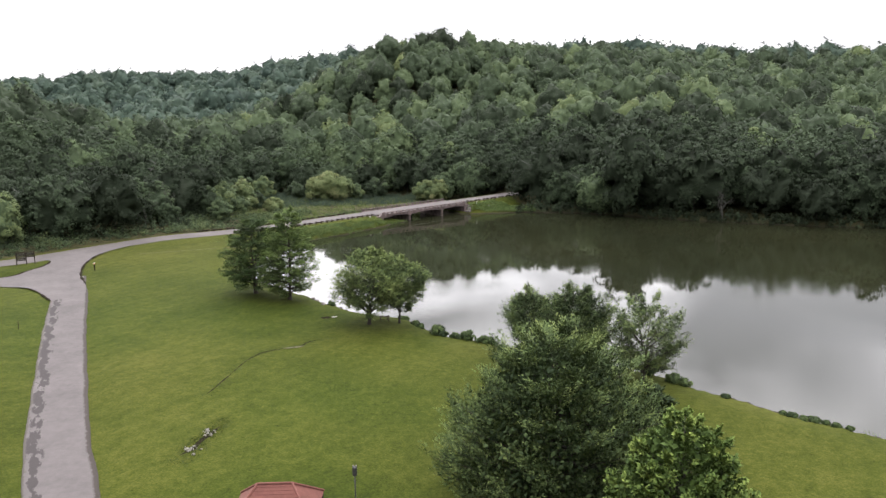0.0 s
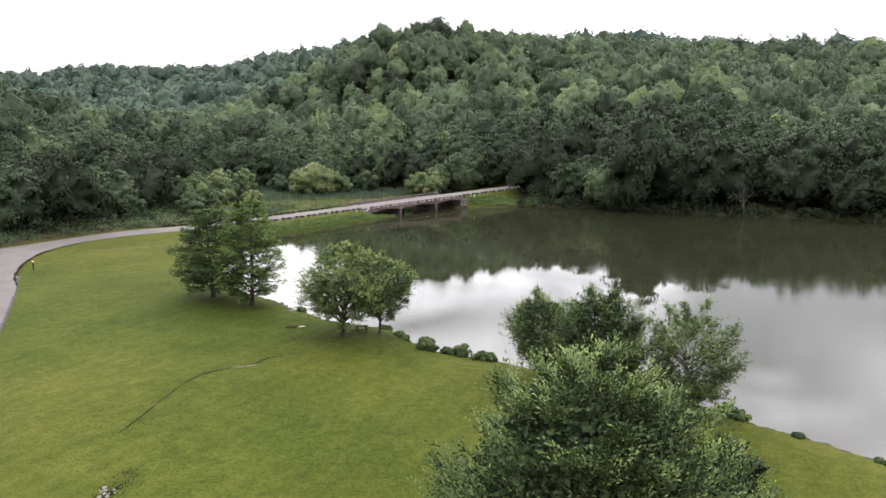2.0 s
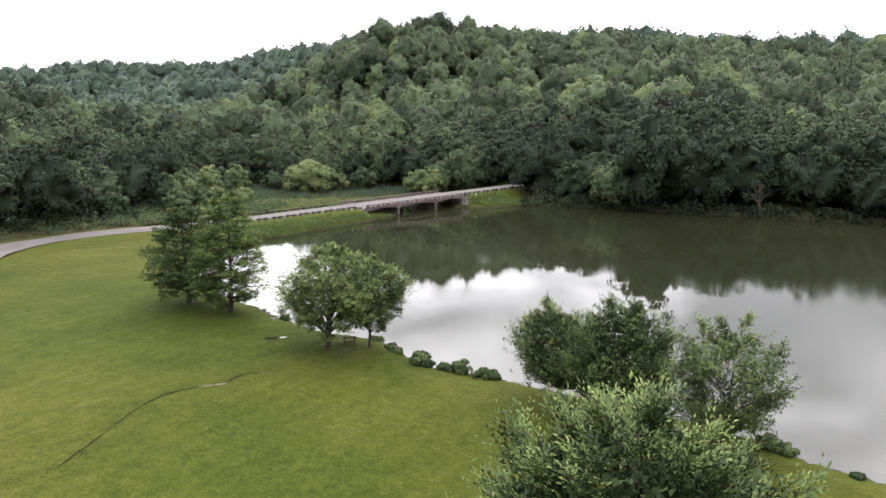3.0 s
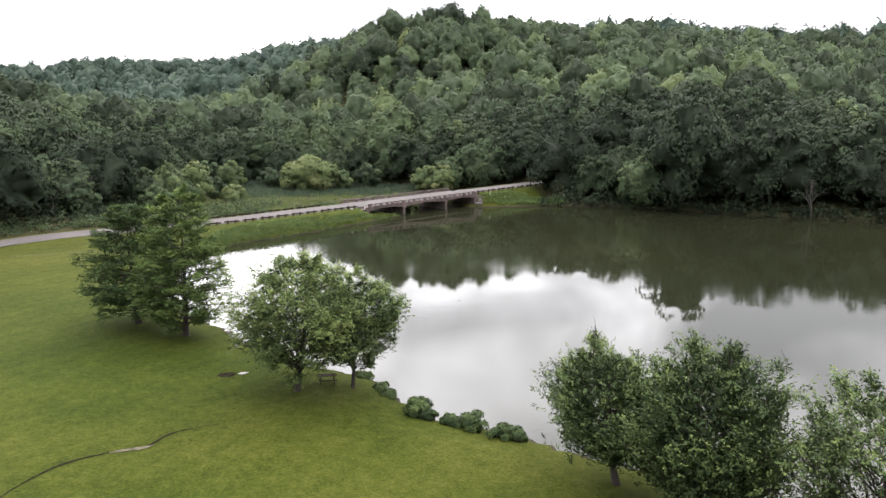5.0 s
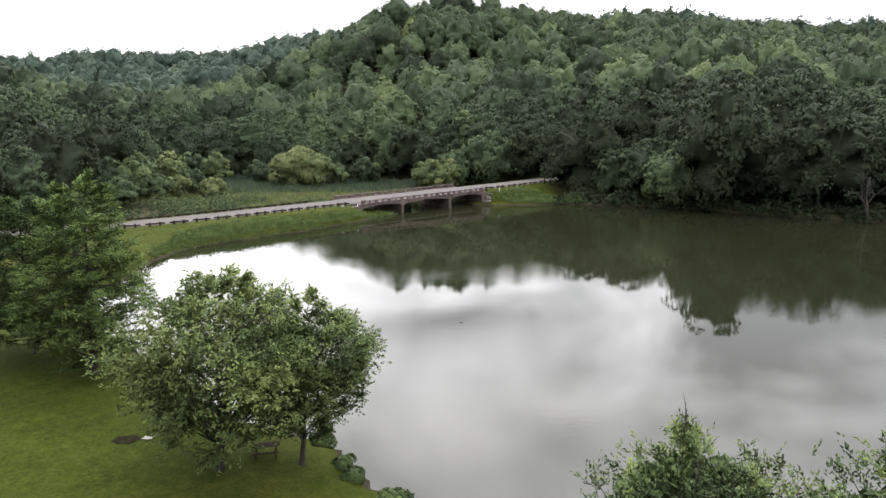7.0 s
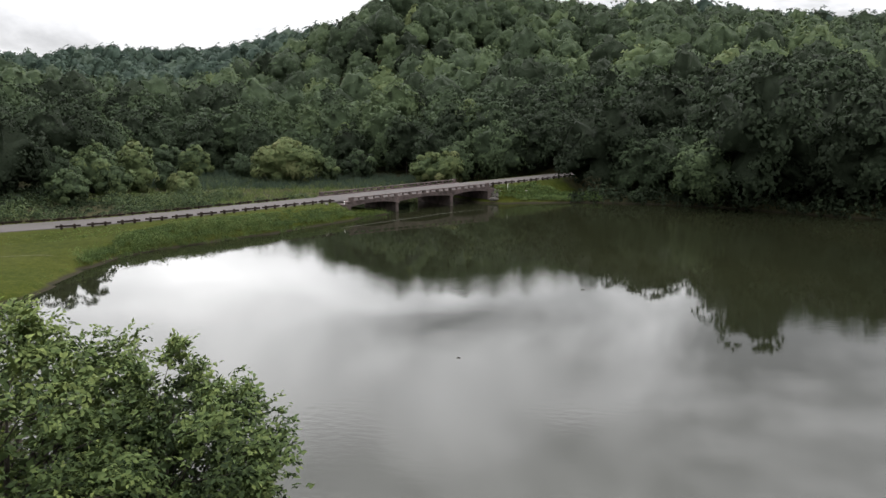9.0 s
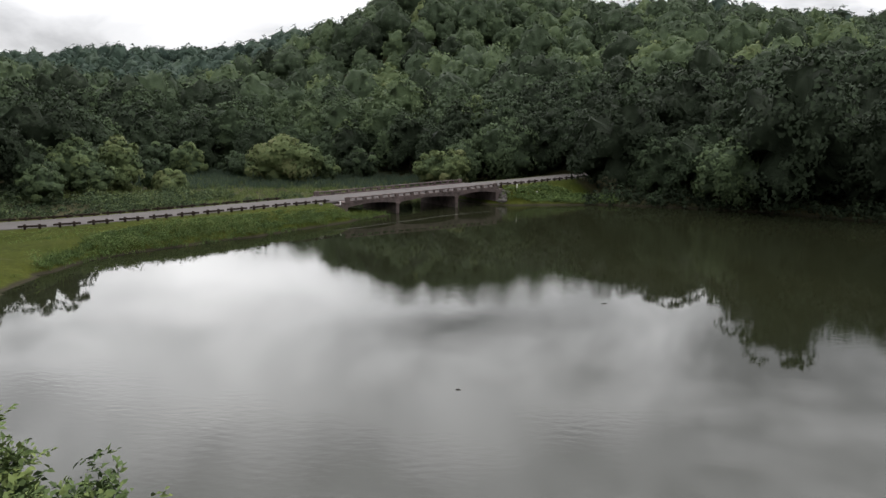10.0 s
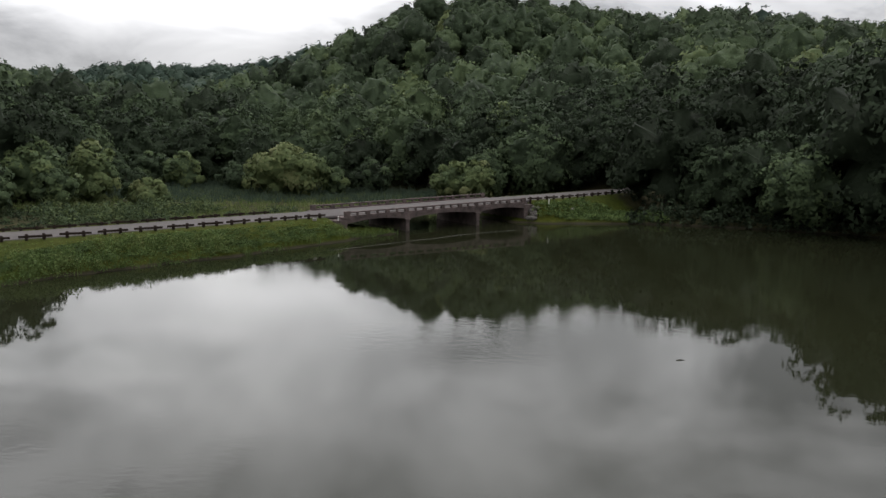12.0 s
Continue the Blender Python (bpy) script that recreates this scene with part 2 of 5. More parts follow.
def road_material(name, dirty):
    """Worn pale asphalt; u runs across the road from 0 to 1, v along it in metres."""
    m, t, p = material(name, 0.9, 0.25)
    where = add(t, "ShaderNodeNewGeometry").outputs["Position"]
    uv = add(t, "ShaderNodeUVMap")
    uv.uv_map = "along"
    u = add(t, "ShaderNodeSeparateXYZ")
    t.links.new(uv.outputs[0], u.inputs[0])
    big, small, grit = noise_of(t, 0.22, 4, 0.6, where), noise_of(t, 1.6, 5, 0.65, where), noise_of(t, 30, 3, 0.6, where)
    base = ramp_of(t, sums(t, "ADD", sums(t, "MULTIPLY", big, 0.5), sums(t, "ADD", sums(t, "MULTIPLY", small, 0.3), sums(t, "MULTIPLY", grit, 0.2))),
                   (0.36, (0.062, 0.055, 0.053)), (0.62, (0.098, 0.087, 0.084)))
    def band(low, high, soft):
        a, b = add(t, "ShaderNodeMapRange", From_Min=low - soft, From_Max=low + soft), add(t, "ShaderNodeMapRange", From_Min=high + soft, From_Max=high - soft)
        t.links.new(u.outputs[0], a.inputs[0])
        t.links.new(u.outputs[0], b.inputs[0])
        return sums(t, "MULTIPLY", a.outputs[0], b.outputs[0])
    patch = add(t, "ShaderNodeMapRange", From_Min=0.555, From_Max=0.59)
    if dirty:
        stretch = add(t, "ShaderNodeVectorMath")
        stretch.operation = "MULTIPLY"
        stretch.inputs[1].default_value = (5.5, 0.42, 1.0)
        t.links.new(uv.outputs[0], stretch.inputs[0])
        blot = noise_of(t, 1.0, 5, 0.6, stretch.outputs[0])
        t.links.new(sums(t, "ADD", blot, sums(t, "MULTIPLY", band(0.05, 0.24, 0.07), 0.13)), patch.inputs[0])
        base = mixed(t, sums(t, "MULTIPLY", sums(t, "MULTIPLY", patch.outputs[0], band(0.03, 0.30, 0.02)), 0.85), base, (0.024, 0.020, 0.019))
    edge = add(t, "ShaderNodeMapRange", From_Min=0.42, From_Max=0.56)
    t.links.new(sums(t, "ADD", small, sums(t, "MULTIPLY", band(0.955, 1.2, 0.03), 0.30)), edge.inputs[0])
    left = add(t, "ShaderNodeMapRange", From_Min=0.50, From_Max=0.62)
    t.links.new(sums(t, "ADD", small, sums(t, "MULTIPLY", band(-0.2, 0.02, 0.02), 0.24)), left.inputs[0])
    if dirty:
        base = mixed(t, sums(t, "MULTIPLY", edge.outputs[0], band(0.92, 1.2, 0.02)), base, (0.030, 0.024, 0.019))
        base = mixed(t, sums(t, "MULTIPLY", left.outputs[0], band(-0.2, 0.06, 0.02)), base, (0.060, 0.052, 0.042))
    t.links.new(base, p.inputs["Base Color"])
    bump(t, p, sums(t, "ADD", grit, small), 0.4, 0.01)
    return m


def water_material():
    m, t, p = material("lake_water", 0.022, 0.5)
    p.inputs["IOR"].default_value = 1.34
    where = add(t, "ShaderNodeNewGeometry").outputs["Position"]
    murk = noise_of(t, 0.02, 3, 0.5, where)
    t.links.new(ramp_of(t, murk, (0.3, (0.010, 0.0115, 0.006)), (0.7, (0.017, 0.0185, 0.009))), p.inputs["Base Color"])
    calm = noise_of(t, 0.035, 2, 0.5, where)
    squash = add(t, "ShaderNodeMapping")
    squash.inputs["Scale"].default_value = (0.7, 1.3, 1)
    squash.inputs["Rotation"].default_value = (0, 0, radians(20))
    t.links.new(where, squash.inputs[0])
    wave = noise_of(t, 2.2, 3, 0.55, squash.outputs[0])
    swell = noise_of(t, 0.25, 2, 0.5, squash.outputs[0])
    amount = add(t, "ShaderNodeMapRange", From_Min=0.47, From_Max=0.64, To_Min=0.2, To_Max=1.9)
    t.links.new(calm, amount.inputs[0])
    bump(t, p, sums(t, "ADD", sums(t, "MULTIPLY", wave, amount.outputs[0]), sums(t, "MULTIPLY", swell, 0.5)), 0.10, 0.05)
    return m


GRASS, ROAD, ROAD_WORN, WATER = lawn_material(), road_material("road_asphalt", False), road_material("worn_asphalt", True), water_material()


# ---- building helpers ----
def part(name, bm, mat, parent=None, label=""):
    me = bpy.data.meshes.new(name)
    bm.to_mesh(me)
    bm.free()
    me.materials.append(mat)
    ob = new(name, me)
    ob.parent = parent
    return tagged(ob, label)


def mesh_of(name, verts, quads=None, tris=None, mat=None, tint=None, smooth=False, normals=None):
    """A mesh from arrays of corners, four- and three-sided faces, and a tint and a soft normal for each corner."""
    me = bpy.data.meshes.new(name)
    quads = np.zeros((0, 4), int) if quads is None else np.asarray(quads)
    tris = np.zeros((0, 3), int) if tris is None else np.asarray(tris)
    loops = np.concatenate([quads.ravel(), tris.ravel()]).astype(np.int32)
    sizes = np.concatenate([np.full(len(quads), 4), np.full(len(tris), 3)]).astype(np.int32)
    me.vertices.add(len(verts))
    me.vertices.foreach_set("co", np.asarray(verts, np.float32).ravel())
    me.loops.add(len(loops))
    me.loops.foreach_set("vertex_index", loops)
    me.polygons.add(len(sizes))
    me.polygons.foreach_set("loop_start", (np.cumsum(sizes) - sizes).astype(np.int32))
    me.polygons.foreach_set("loop_total", sizes)
    if smooth:
        me.polygons.foreach_set("use_smooth", np.ones(len(sizes), bool))
    if tint is not None:
        me.attributes.new("tint", "FLOAT", "POINT").data.foreach_set("value", np.asarray(tint, np.float32))
    me.update(calc_edges=True)
    me.validate()
    if normals is not None:
        me.normals_split_custom_set_from_vertices(np.asarray(normals, np.float32))
    if mat:
        me.materials.append(mat)
    return me


def box(bm, x0, y0, z0, x1, y1, z1, m=None, bevel=0.0):
    """A block between two corners, placed by m."""
    made = bmesh.ops.create_cube(bm, size=1)["verts"]
    place = Matrix.Translation(((x0 + x1) / 2, (y0 + y1) / 2, (z0 + z1) / 2)) @ Matrix.Diagonal((x1 - x0, y1 - y0, z1 - z0, 1))
    bmesh.ops.transform(bm, matrix=place, verts=made)
    if bevel:
        edges = list({e for v in made for e in v.link_edges})
        made = list({v for f in bmesh.ops.bevel(bm, geom=edges, offset=bevel, segments=1, affect="EDGES")["faces"] for v in f.verts} | {v for v in made if v.is_valid})
    if m is not None:
        bmesh.ops.transform(bm, matrix=m, verts=made)


def tube(bm, points, radii, sides=7):
    """A tapered round limb along points."""
    rings = []
    for n, (p, r) in enumerate(zip(points, radii)):
        p = Vector(p)
        ahead = Vector(points[min(n + 1, len(points) - 1)]) - Vector(points[max(n - 1, 0)])
        turn = ahead.to_track_quat("Z", "Y").to_matrix()
        rings.append([bm.verts.new(p + turn @ Vector((r * math.cos(a), r * math.sin(a), 0))) for a in (math.tau * k / sides for k in range(sides))])
    for a, b in zip(rings, rings[1:]):
        for k in range(sides):
            f = bm.faces.new((a[k], a[(k + 1) % sides], b[(k + 1) % sides], b[k]))
            f.smooth = True
    bm.faces.new(rings[-1])


# ---- the lie of the land ----
LAKE = np.array([(-25, 104), (-30, 109), (-35, 116), (-38, 124), (-38, 130), (-39.2, 137), (-38.5, 142), (-36, 147.5), (-32, 152.5), (-26, 160), (-22.5, 166), (-18.5, 172.5), (-15.2, 177),
                 (-19.5, 180.5), (-25, 188), (-31, 196), (-26, 203), (-14, 200), (-6, 196), (-2, 190.6), (2, 191.1), (9, 191.9), (16.4, 192.9), (27, 191), (38, 187), (50, 179), (74, 168.5),
                 (92, 164), (120, 150), (150, 120), (150, 70), (110, 36), (70, 40), (46, 49), (33.5, 56.4), (26.6, 62.7), (22, 67), (18.8, 71), (10, 77), (3.2, 81.2),
                 (-2.6, 83.6), (-5.4, 87), (-8, 91), (-15.7, 95.2), (-19.5, 98.6), (-23.4, 103)])
FOREST = np.array([(-260, 20), (-130, 94), (-90, 129), (-80, 140), (-72, 148), (-66, 153), (-63, 161), (-64, 171), (-68, 188), (-75, 206), (-66, 229), (-36, 225), (-16, 224), (-9, 217), (-6, 208), (4, 211),
                   (19.5, 213), (18.5, 198.5), (19.5, 195), (28, 191.8), (38.5, 187.4), (50.5, 179.4), (74.5, 168.9), (92.5, 164.4), (121, 150.6), (150.5, 120.6), (420, 60), (900, 950), (-900, 950)])
BEHIND = np.array([(-130, 84), (-81, 120.5), (-68, 137), (-61.5, 144.4), (-53.6, 149.2), (-46, 154.2), (-39, 160.4), (-31.3, 168.6), (-23.2, 177.1), (-3.6, 195.2), (18, 216), (0, 240), (-100, 240)])
# hills: middle, height, half widths, turn
HILLS = [(-29.8, 385, 32.1, 35.6, 48.3, -0.62), (212, 577.5, 31.3, 160.8, 120.8, -0.01), (72.2, 509, 24.8, 110, 140.3, -0.26), (-114.6, 590, 43.4, 88.4, 77.8, -0.01), (-330.8, 701, 49.1, 195.4, 76.7, 0.25),
         (-193.4, 228.7, 34.5, 51.2, 53.3, 0.3), (66.3, 351.2, 13.2, 40.6, 93.5, -0.01), (-38, 213.2, -6.4, 100, 18.8, -0.27), (328.3, 413.7, 27.4, 143.5, 92.9, 0.22)]
# roads: middle line with heights, and half widths
MAIN = [(-170, 60, 1.6), (-112, 97, 1.5), (-81, 120.5, 1.5), (-74, 128.7, 1.55), (-68, 137, 1.65), (-61.5, 144.4, 1.8), (-53.6, 149.2, 1.88), (-46, 154.2, 1.95), (-39, 160.4, 2.05), (-31.3, 168.6, 2.1), (-23.2, 177.1, 2.15),
        (-3.6, 195.2, 2.6), (2.2, 200.5, 2.7), (12.6, 210.6, 2.9), (18, 216, 3.0), (30, 229, 4.5), (42, 246, 8)]
ENTRY = [(6, -18, 1.3), (-8, 9, 1.3), (-20, 31.5, 1.2), (-27.4, 44.8, 1.2), (-32.5, 53.5, 1.2), (-40.2, 68, 1.2), (-48.2, 83.3, 1.2), (-55.6, 98.1, 1.25), (-62, 110, 1.3), (-67, 122, 1.4), (-67.5, 134, 1.5)]
BRANCH = [(-62, 108.5, 1.3), (-70, 108.2, 1.3), (-84, 106, 1.35), (-110, 99, 1.4), (-150, 90, 1.5)]
BRIDGE_L, BRIDGE_R = Vector((-23.2, 177.1, 2.15)), Vector((-3.6, 195.2, 2.6))


def curve_through(points, step=1.5):
    """Points spaced evenly on a smooth line through those given."""
    p = [Vector(q) for q in points]
    p = [2 * p[0] - p[1], *p, 2 * p[-1] - p[-2]]
    fine = []
    for a, b, c, d in zip(p, p[1:], p[2:], p[3:]):
        n = max(2, int((c - b).length / step))
        for k in range(n):
            s = k / n
            fine.append(0.5 * (2 * b + (c - a) * s + (2 * a - 5 * b + 4 * c - d) * s * s + (3 * b - a - 3 * c + d) * s ** 3))
    return np.array([*fine, p[-2]])


LINES = {"main": (curve_through(MAIN), 2.85), "entry": (curve_through(ENTRY), 2.35), "branch": (curve_through(BRANCH), 2.6)}


def inside(poly, p):
    hit = np.zeros(p.shape[:-1], bool)
    for (x0, y0), (x1, y1) in zip(poly, np.roll(poly, -1, 0)):
        cross = (y0 > p[..., 1]) != (y1 > p[..., 1])
        hit ^= cross & (p[..., 0] < (x1 - x0) * (p[..., 1] - y0) / (y1 - y0 if y1 != y0 else 1e-9) + x0)
    return hit


def to_line(line, p, closed=False):
    """The distance of places from a line, and the height of the line there."""
    best, high = np.full(p.shape[:-1], 1e9), np.zeros(p.shape[:-1])
    ends = np.roll(line, -1, 0) if closed else line[1:]
    for a, b in zip(line, ends):
        ab = b[:2] - a[:2]
        s = np.clip(((p - a[:2]) @ ab) / max(ab @ ab, 1e-9), 0, 1)
        d = np.hypot(p[..., 0] - a[0] - s * ab[0], p[..., 1] - a[1] - s * ab[1])
        near = d < best
        best = np.where(near, d, best)
        if len(a) > 2:
            high = np.where(near, a[2] + s * (b[2] - a[2]), high)
    return best, high


def waves(x, y):
    """Soft, uneven swings between about -1 and 1."""
    return (np.sin(0.31 * x + 1.7 * np.sin(0.13 * y)) + np.sin(0.43 * y + 1.3 * np.sin(0.21 * x + 2)) + 0.6 * np.sin(0.9 * x + 0.7 * y) + 0.5 * np.sin(1.7 * x - 1.3 * y + 1)) / 3.1


def smooth01(v):
    v = np.clip(v, 0, 1)
    return v * v * (3 - 2 * v)


def hills(p):
    z = np.zeros(p.shape[:-1])
    for cx, cy, high, su, sv, a in HILLS:
        dx, dy, c, s = p[..., 0] - cx, p[..., 1] - cy, math.cos(a), math.sin(a)
        z = z + high * np.exp(-(((c * dx + s * dy) / su) ** 2 + ((c * dy - s * dx) / sv) ** 2) / 2)
    return np.where(z > 1, z, np.exp(np.minimum(z, 1) - 1))


def land(p):
    """The height of the ground."""
    x, y = p[..., 0], p[..., 1]
    d, _ = to_line(LAKE, p, True)
    d = np.where(inside(LAKE, p), -d, d) + 0.5 * waves(1.4 * x, 1.4 * y)
    bank = 0.42 * smooth01(d / 1.1 + 0.3) + 0.018 * np.clip(d, 0, 40) + 0.05 * waves(0.5 * x, 0.5 * y)
    z = np.where(d > 0, bank, -0.05 + 0.05 * np.clip(1 + d / 0.6, 0, 1) - 1.4 * smooth01(-d / 7)) + np.where(d > 4, hills(p), hills(p) * np.clip(d / 4, 0, 1))
    for key in ("entry", "branch", "main"):
        line, half = LINES[key]
        far, high = to_line(line, p)
        keep = smooth01(1 - (far - half - 0.7) / (5.0 if key == "main" else 2.5))
        if key == "main":
            along = (x - BRIDGE_L.x) * 0.7347 + (y - BRIDGE_L.y) * 0.6784
            keep = keep * np.clip(np.maximum(-along / 1.5 - 0.2, (along - 26.68) / 1.5 - 0.2), 0, 1)
        z = z + (high - 0.03 - z) * keep
    return z


def grid_line(*runs):
    return np.concatenate([np.arange(a, b, s) for a, b, s in runs])


gx = grid_line((-2600, -700, 190), (-700, -300, 40), (-300, -100, 8), (-100, 60, 1.0), (60, 110, 2), (110, 330, 10), (330, 700, 40), (700, 2700, 200))
gy = grid_line((-700, -100, 60), (-100, -20, 10), (-20, 40, 2), (40, 215, 1.0), (215, 300, 3), (300, 900, 12), (900, 3300, 200))
plan = np.stack(np.meshgrid(gx, gy), -1)
height = land(plan)
verts = np.concatenate([plan, height[..., None]], -1).reshape(-1, 3)
n0 = np.arange(len(gy) - 1)[:, None] * len(gx) + np.arange(len(gx) - 1)[None]
quads = np.stack([n0, n0 + 1, n0 + 1 + len(gx), n0 + len(gx)], -1).reshape(-1, 4)
ground = new("ground", mesh_of("ground", verts, quads, mat=GRASS, smooth=True))
flat_plan = plan.reshape(-1, 2)
behind = (to_line(LINES["main"][0], flat_plan)[0] > 4.2) & inside(BEHIND, flat_plan)
ground.data.attributes.new("wild", "FLOAT", "POINT").data.foreach_set("value", (inside(FOREST, flat_plan) | behind | ((to_line(FOREST, flat_plan, True)[0] < 5 + 2 * waves(flat_plan[:, 0] * 2, flat_plan[:, 1] * 2)) & (flat_plan[:, 0] > 12))).astype(np.float32))
tagged(ground, "mown green lawn sloping to the lake and wooded hills", "ground", kind="structure")


def ground_z(x, y):
    return float(land(np.array([[x, y]], float))[0])


bm = bmesh.new()
bmesh.ops.create_grid(bm, x_segments=4, y_segments=4, size=1)
bmesh.ops.transform(bm, matrix=Matrix.Translation((54, 117.5, 0)) @ Matrix.Diagonal((116, 97.5, 1, 1)), verts=bm.verts)
tagged(part("water", bm, WATER), "still murky green lake reflecting clouds and woods", "lake", kind="structure")


def ribbon(name, line, half, mat, lift, label):
    """A road along a line; it is thick, and a little arched."""
    ahead = np.gradient(line[:, :2], axis=0)
    ahead /= np.linalg.norm(ahead, axis=1)[:, None]
    side = np.stack([ahead[:, 1], -ahead[:, 0]], -1)
    across = np.array([-1.0, -1.0, -0.93, -0.5, 0, 0.5, 0.93, 1.0, 1.0])
    drop = np.array([0.25, 0.012, 0.0, -0.02, -0.035, -0.02, 0.0, 0.012, 0.25])
    run = np.concatenate([[0], np.cumsum(np.linalg.norm(np.diff(line[:, :2], axis=0), axis=1))])
    rows, uvs = [], []
    for k, (c, s) in enumerate(zip(line, side)):
        rag = 1 + 0.035 * waves(np.array(run[k] * 3.0), np.array(7.0)) + 0.02 * waves(np.array(run[k] * 9.0), np.array(3.0))
        for a, d in zip(across, drop):
            rows.append((c[0] + s[0] * a * half * rag, c[1] + s[1] * a * half * rag, c[2] + lift - d))
            uvs.append(((a + 1) / 2, run[k]))
    w = len(across)
    n = np.arange(len(line) - 1)[:, None] * w + np.arange(w - 1)[None]
    faces = np.stack([n, n + w, n + w + 1, n + 1], -1).reshape(-1, 4)[:, ::-1]
    me = mesh_of(name, rows, faces, mat=mat)
    layer, uvs = me.uv_layers.new(name="along"), np.array(uvs, np.float32)
    index = np.zeros(len(me.loops), np.int32)
    me.loops.foreach_get("vertex_index", index)
    layer.data.foreach_set("uv", uvs[index].ravel())
    return tagged(new(name, me), label, "road", kind="structure")


ribbon("road", LINES["main"][0], 2.85, ROAD, 0.030, "pale grey two-lane asphalt road crossing the bridge")
ribbon("road_entry", curve_through(ENTRY, 0.7)[:206], 2.35, ROAD_WORN, 0.037, "narrow worn asphalt park road with dark patches and dirty edges")
ribbon("road_branch", LINES["branch"][0], 2.6, ROAD, 0.044, "pale asphalt side road joining the park road")


from mathutils.geometry import delaunay_2d_cdt


def junction():
    """The asphalt where the three roads meet, with rounded corners round the grass."""
    def bend(points):
        return curve_through([(x, y, 0) for x, y in points], 0.6)[:, :2].tolist()
    rim = bend([(-62.6, 141.4), (-66.0, 132.6), (-66.5, 127.3), (-65.3, 121.3), (-62.9, 115.4), (-60.9, 111.3), (-57.5, 106.2), (-55.0, 101.5)])
    rim += bend([(-57.3, 96.6), (-59.2, 98.6), (-61.7, 101.2), (-64.3, 102.9), (-67.5, 104.2), (-71.2, 105.2)])
    rim += bend([(-75.1, 110.3), (-72.9, 111.3), (-71.3, 113.2), (-70.7, 116.6), (-71.2, 120.2), (-72.3, 123.0), (-75.0, 124.6)]) + [[-74.2, 128.0], [-70.0, 134.0], [-65.0, 140.6]]
    rim = np.array(rim)
    fill = np.stack(np.meshgrid(np.arange(-76, -54, 1.1), np.arange(97, 143, 1.1)), -1).reshape(-1, 2)
    fill = fill[inside(rim, fill) & (to_line(rim, fill, True)[0] > 0.5)]
    flat, _, tris, _, _, _ = delaunay_2d_cdt([Vector(p) for p in np.concatenate([rim, fill])], [], [list(range(len(rim)))], 1, 1e-5)
    p = np.array([v[:] for v in flat])
    v = np.concatenate([p, (land(p) + 0.112)[:, None]], 1)
    me = mesh_of("road_junction", v, tris=np.array(tris), mat=ROAD)
    me.uv_layers.new(name="along")
    tagged(new("road_junction", me), "pale asphalt junction of the park roads with rounded corners", "road", kind="structure")


junction()


# ---- foliage ----
def ico(sub):
    bm = bmesh.new()
    bmesh.ops.create_icosphere(bm, subdivisions=sub, radius=1)
    v = np.array([x.co[:] for x in bm.verts])
    f = np.array([[x.index for x in q.verts] for q in bm.faces])
    bm.free()
    return v, f


ICO2, ICO3 = ico(2), ico(3)


def leaf_cards(rng, at, out, size, droop=0.0, wide=0.55, wild=0.8):
    """A folded leaf or spray at each place, facing more or less outwards."""
    n = len(at)
    face = out + wild * rng.normal(size=(n, 3)) + np.array([0, 0, 0.35])
    face /= np.linalg.norm(face, axis=1)[:, None]
    ahead = np.cross(face, rng.normal(size=(n, 3)))
    ahead[:, 2] -= droop
    ahead /= np.linalg.norm(ahead, axis=1)[:, None] + 1e-9
    side = np.cross(ahead, face)
    long_ = (size * rng.uniform(0.6, 1.35, n))[:, None]
    broad = long_ * wide * rng.uniform(0.75, 1.25, n)[:, None]
    lift_ = face * long_ * 0.18
    v = np.stack([at - ahead * long_ / 2, at + side * broad / 2 + lift_, at + ahead * long_ / 2, at - side * broad / 2 + lift_ * 0.6], 1)
    return v.reshape(-1, 3), np.arange(4 * n).reshape(-1, 4)


def unit(v):
    return v / (np.linalg.norm(v, axis=-1, keepdims=True) + 1e-9)


def spread_heights(rng, count, shape, even=0.12):
    """Heights from 0 to 1, thicker where the outline is wider."""
    grid = np.linspace(0.01, 0.99, 200)
    share = np.cumsum([shape(g) + even for g in grid])
    pick = (np.arange(count) + rng.uniform(0.1, 0.9, count)) / count
    return np.interp(pick, share / share[-1], grid)


def lobes(rng, az, s, ragged):
    """How far an uneven outline swings in and out, round the trunk and up it."""
    f = rng.uniform(0, math.tau, 4)
    return 1 + ragged * (0.13 * np.sin(2 * az + f[0] + 3 * s) + 0.11 * np.sin(3 * az + f[1] - 6 * s) + 0.08 * np.sin(5 * az + f[2] + 9 * s) + 0.06 * np.sin(13 * s + f[3]))


def kites(at, ahead, face, long_, wide, fold=0.16):
    """A folded leaf at each place: it points ahead and faces face."""
    ahead = unit(ahead)
    side = unit(np.cross(ahead, face))
    face = np.cross(side, ahead)
    l, w = long_[:, None], (long_ * wide)[:, None]
    v = np.stack([at - ahead * l * 0.5, at + side * w * 0.5 + face * l * fold, at + ahead * l * 0.5, at - side * w * 0.5 + face * l * fold], 1)
    return v.reshape(-1, 3), np.arange(4 * len(at)).reshape(-1, 4), face


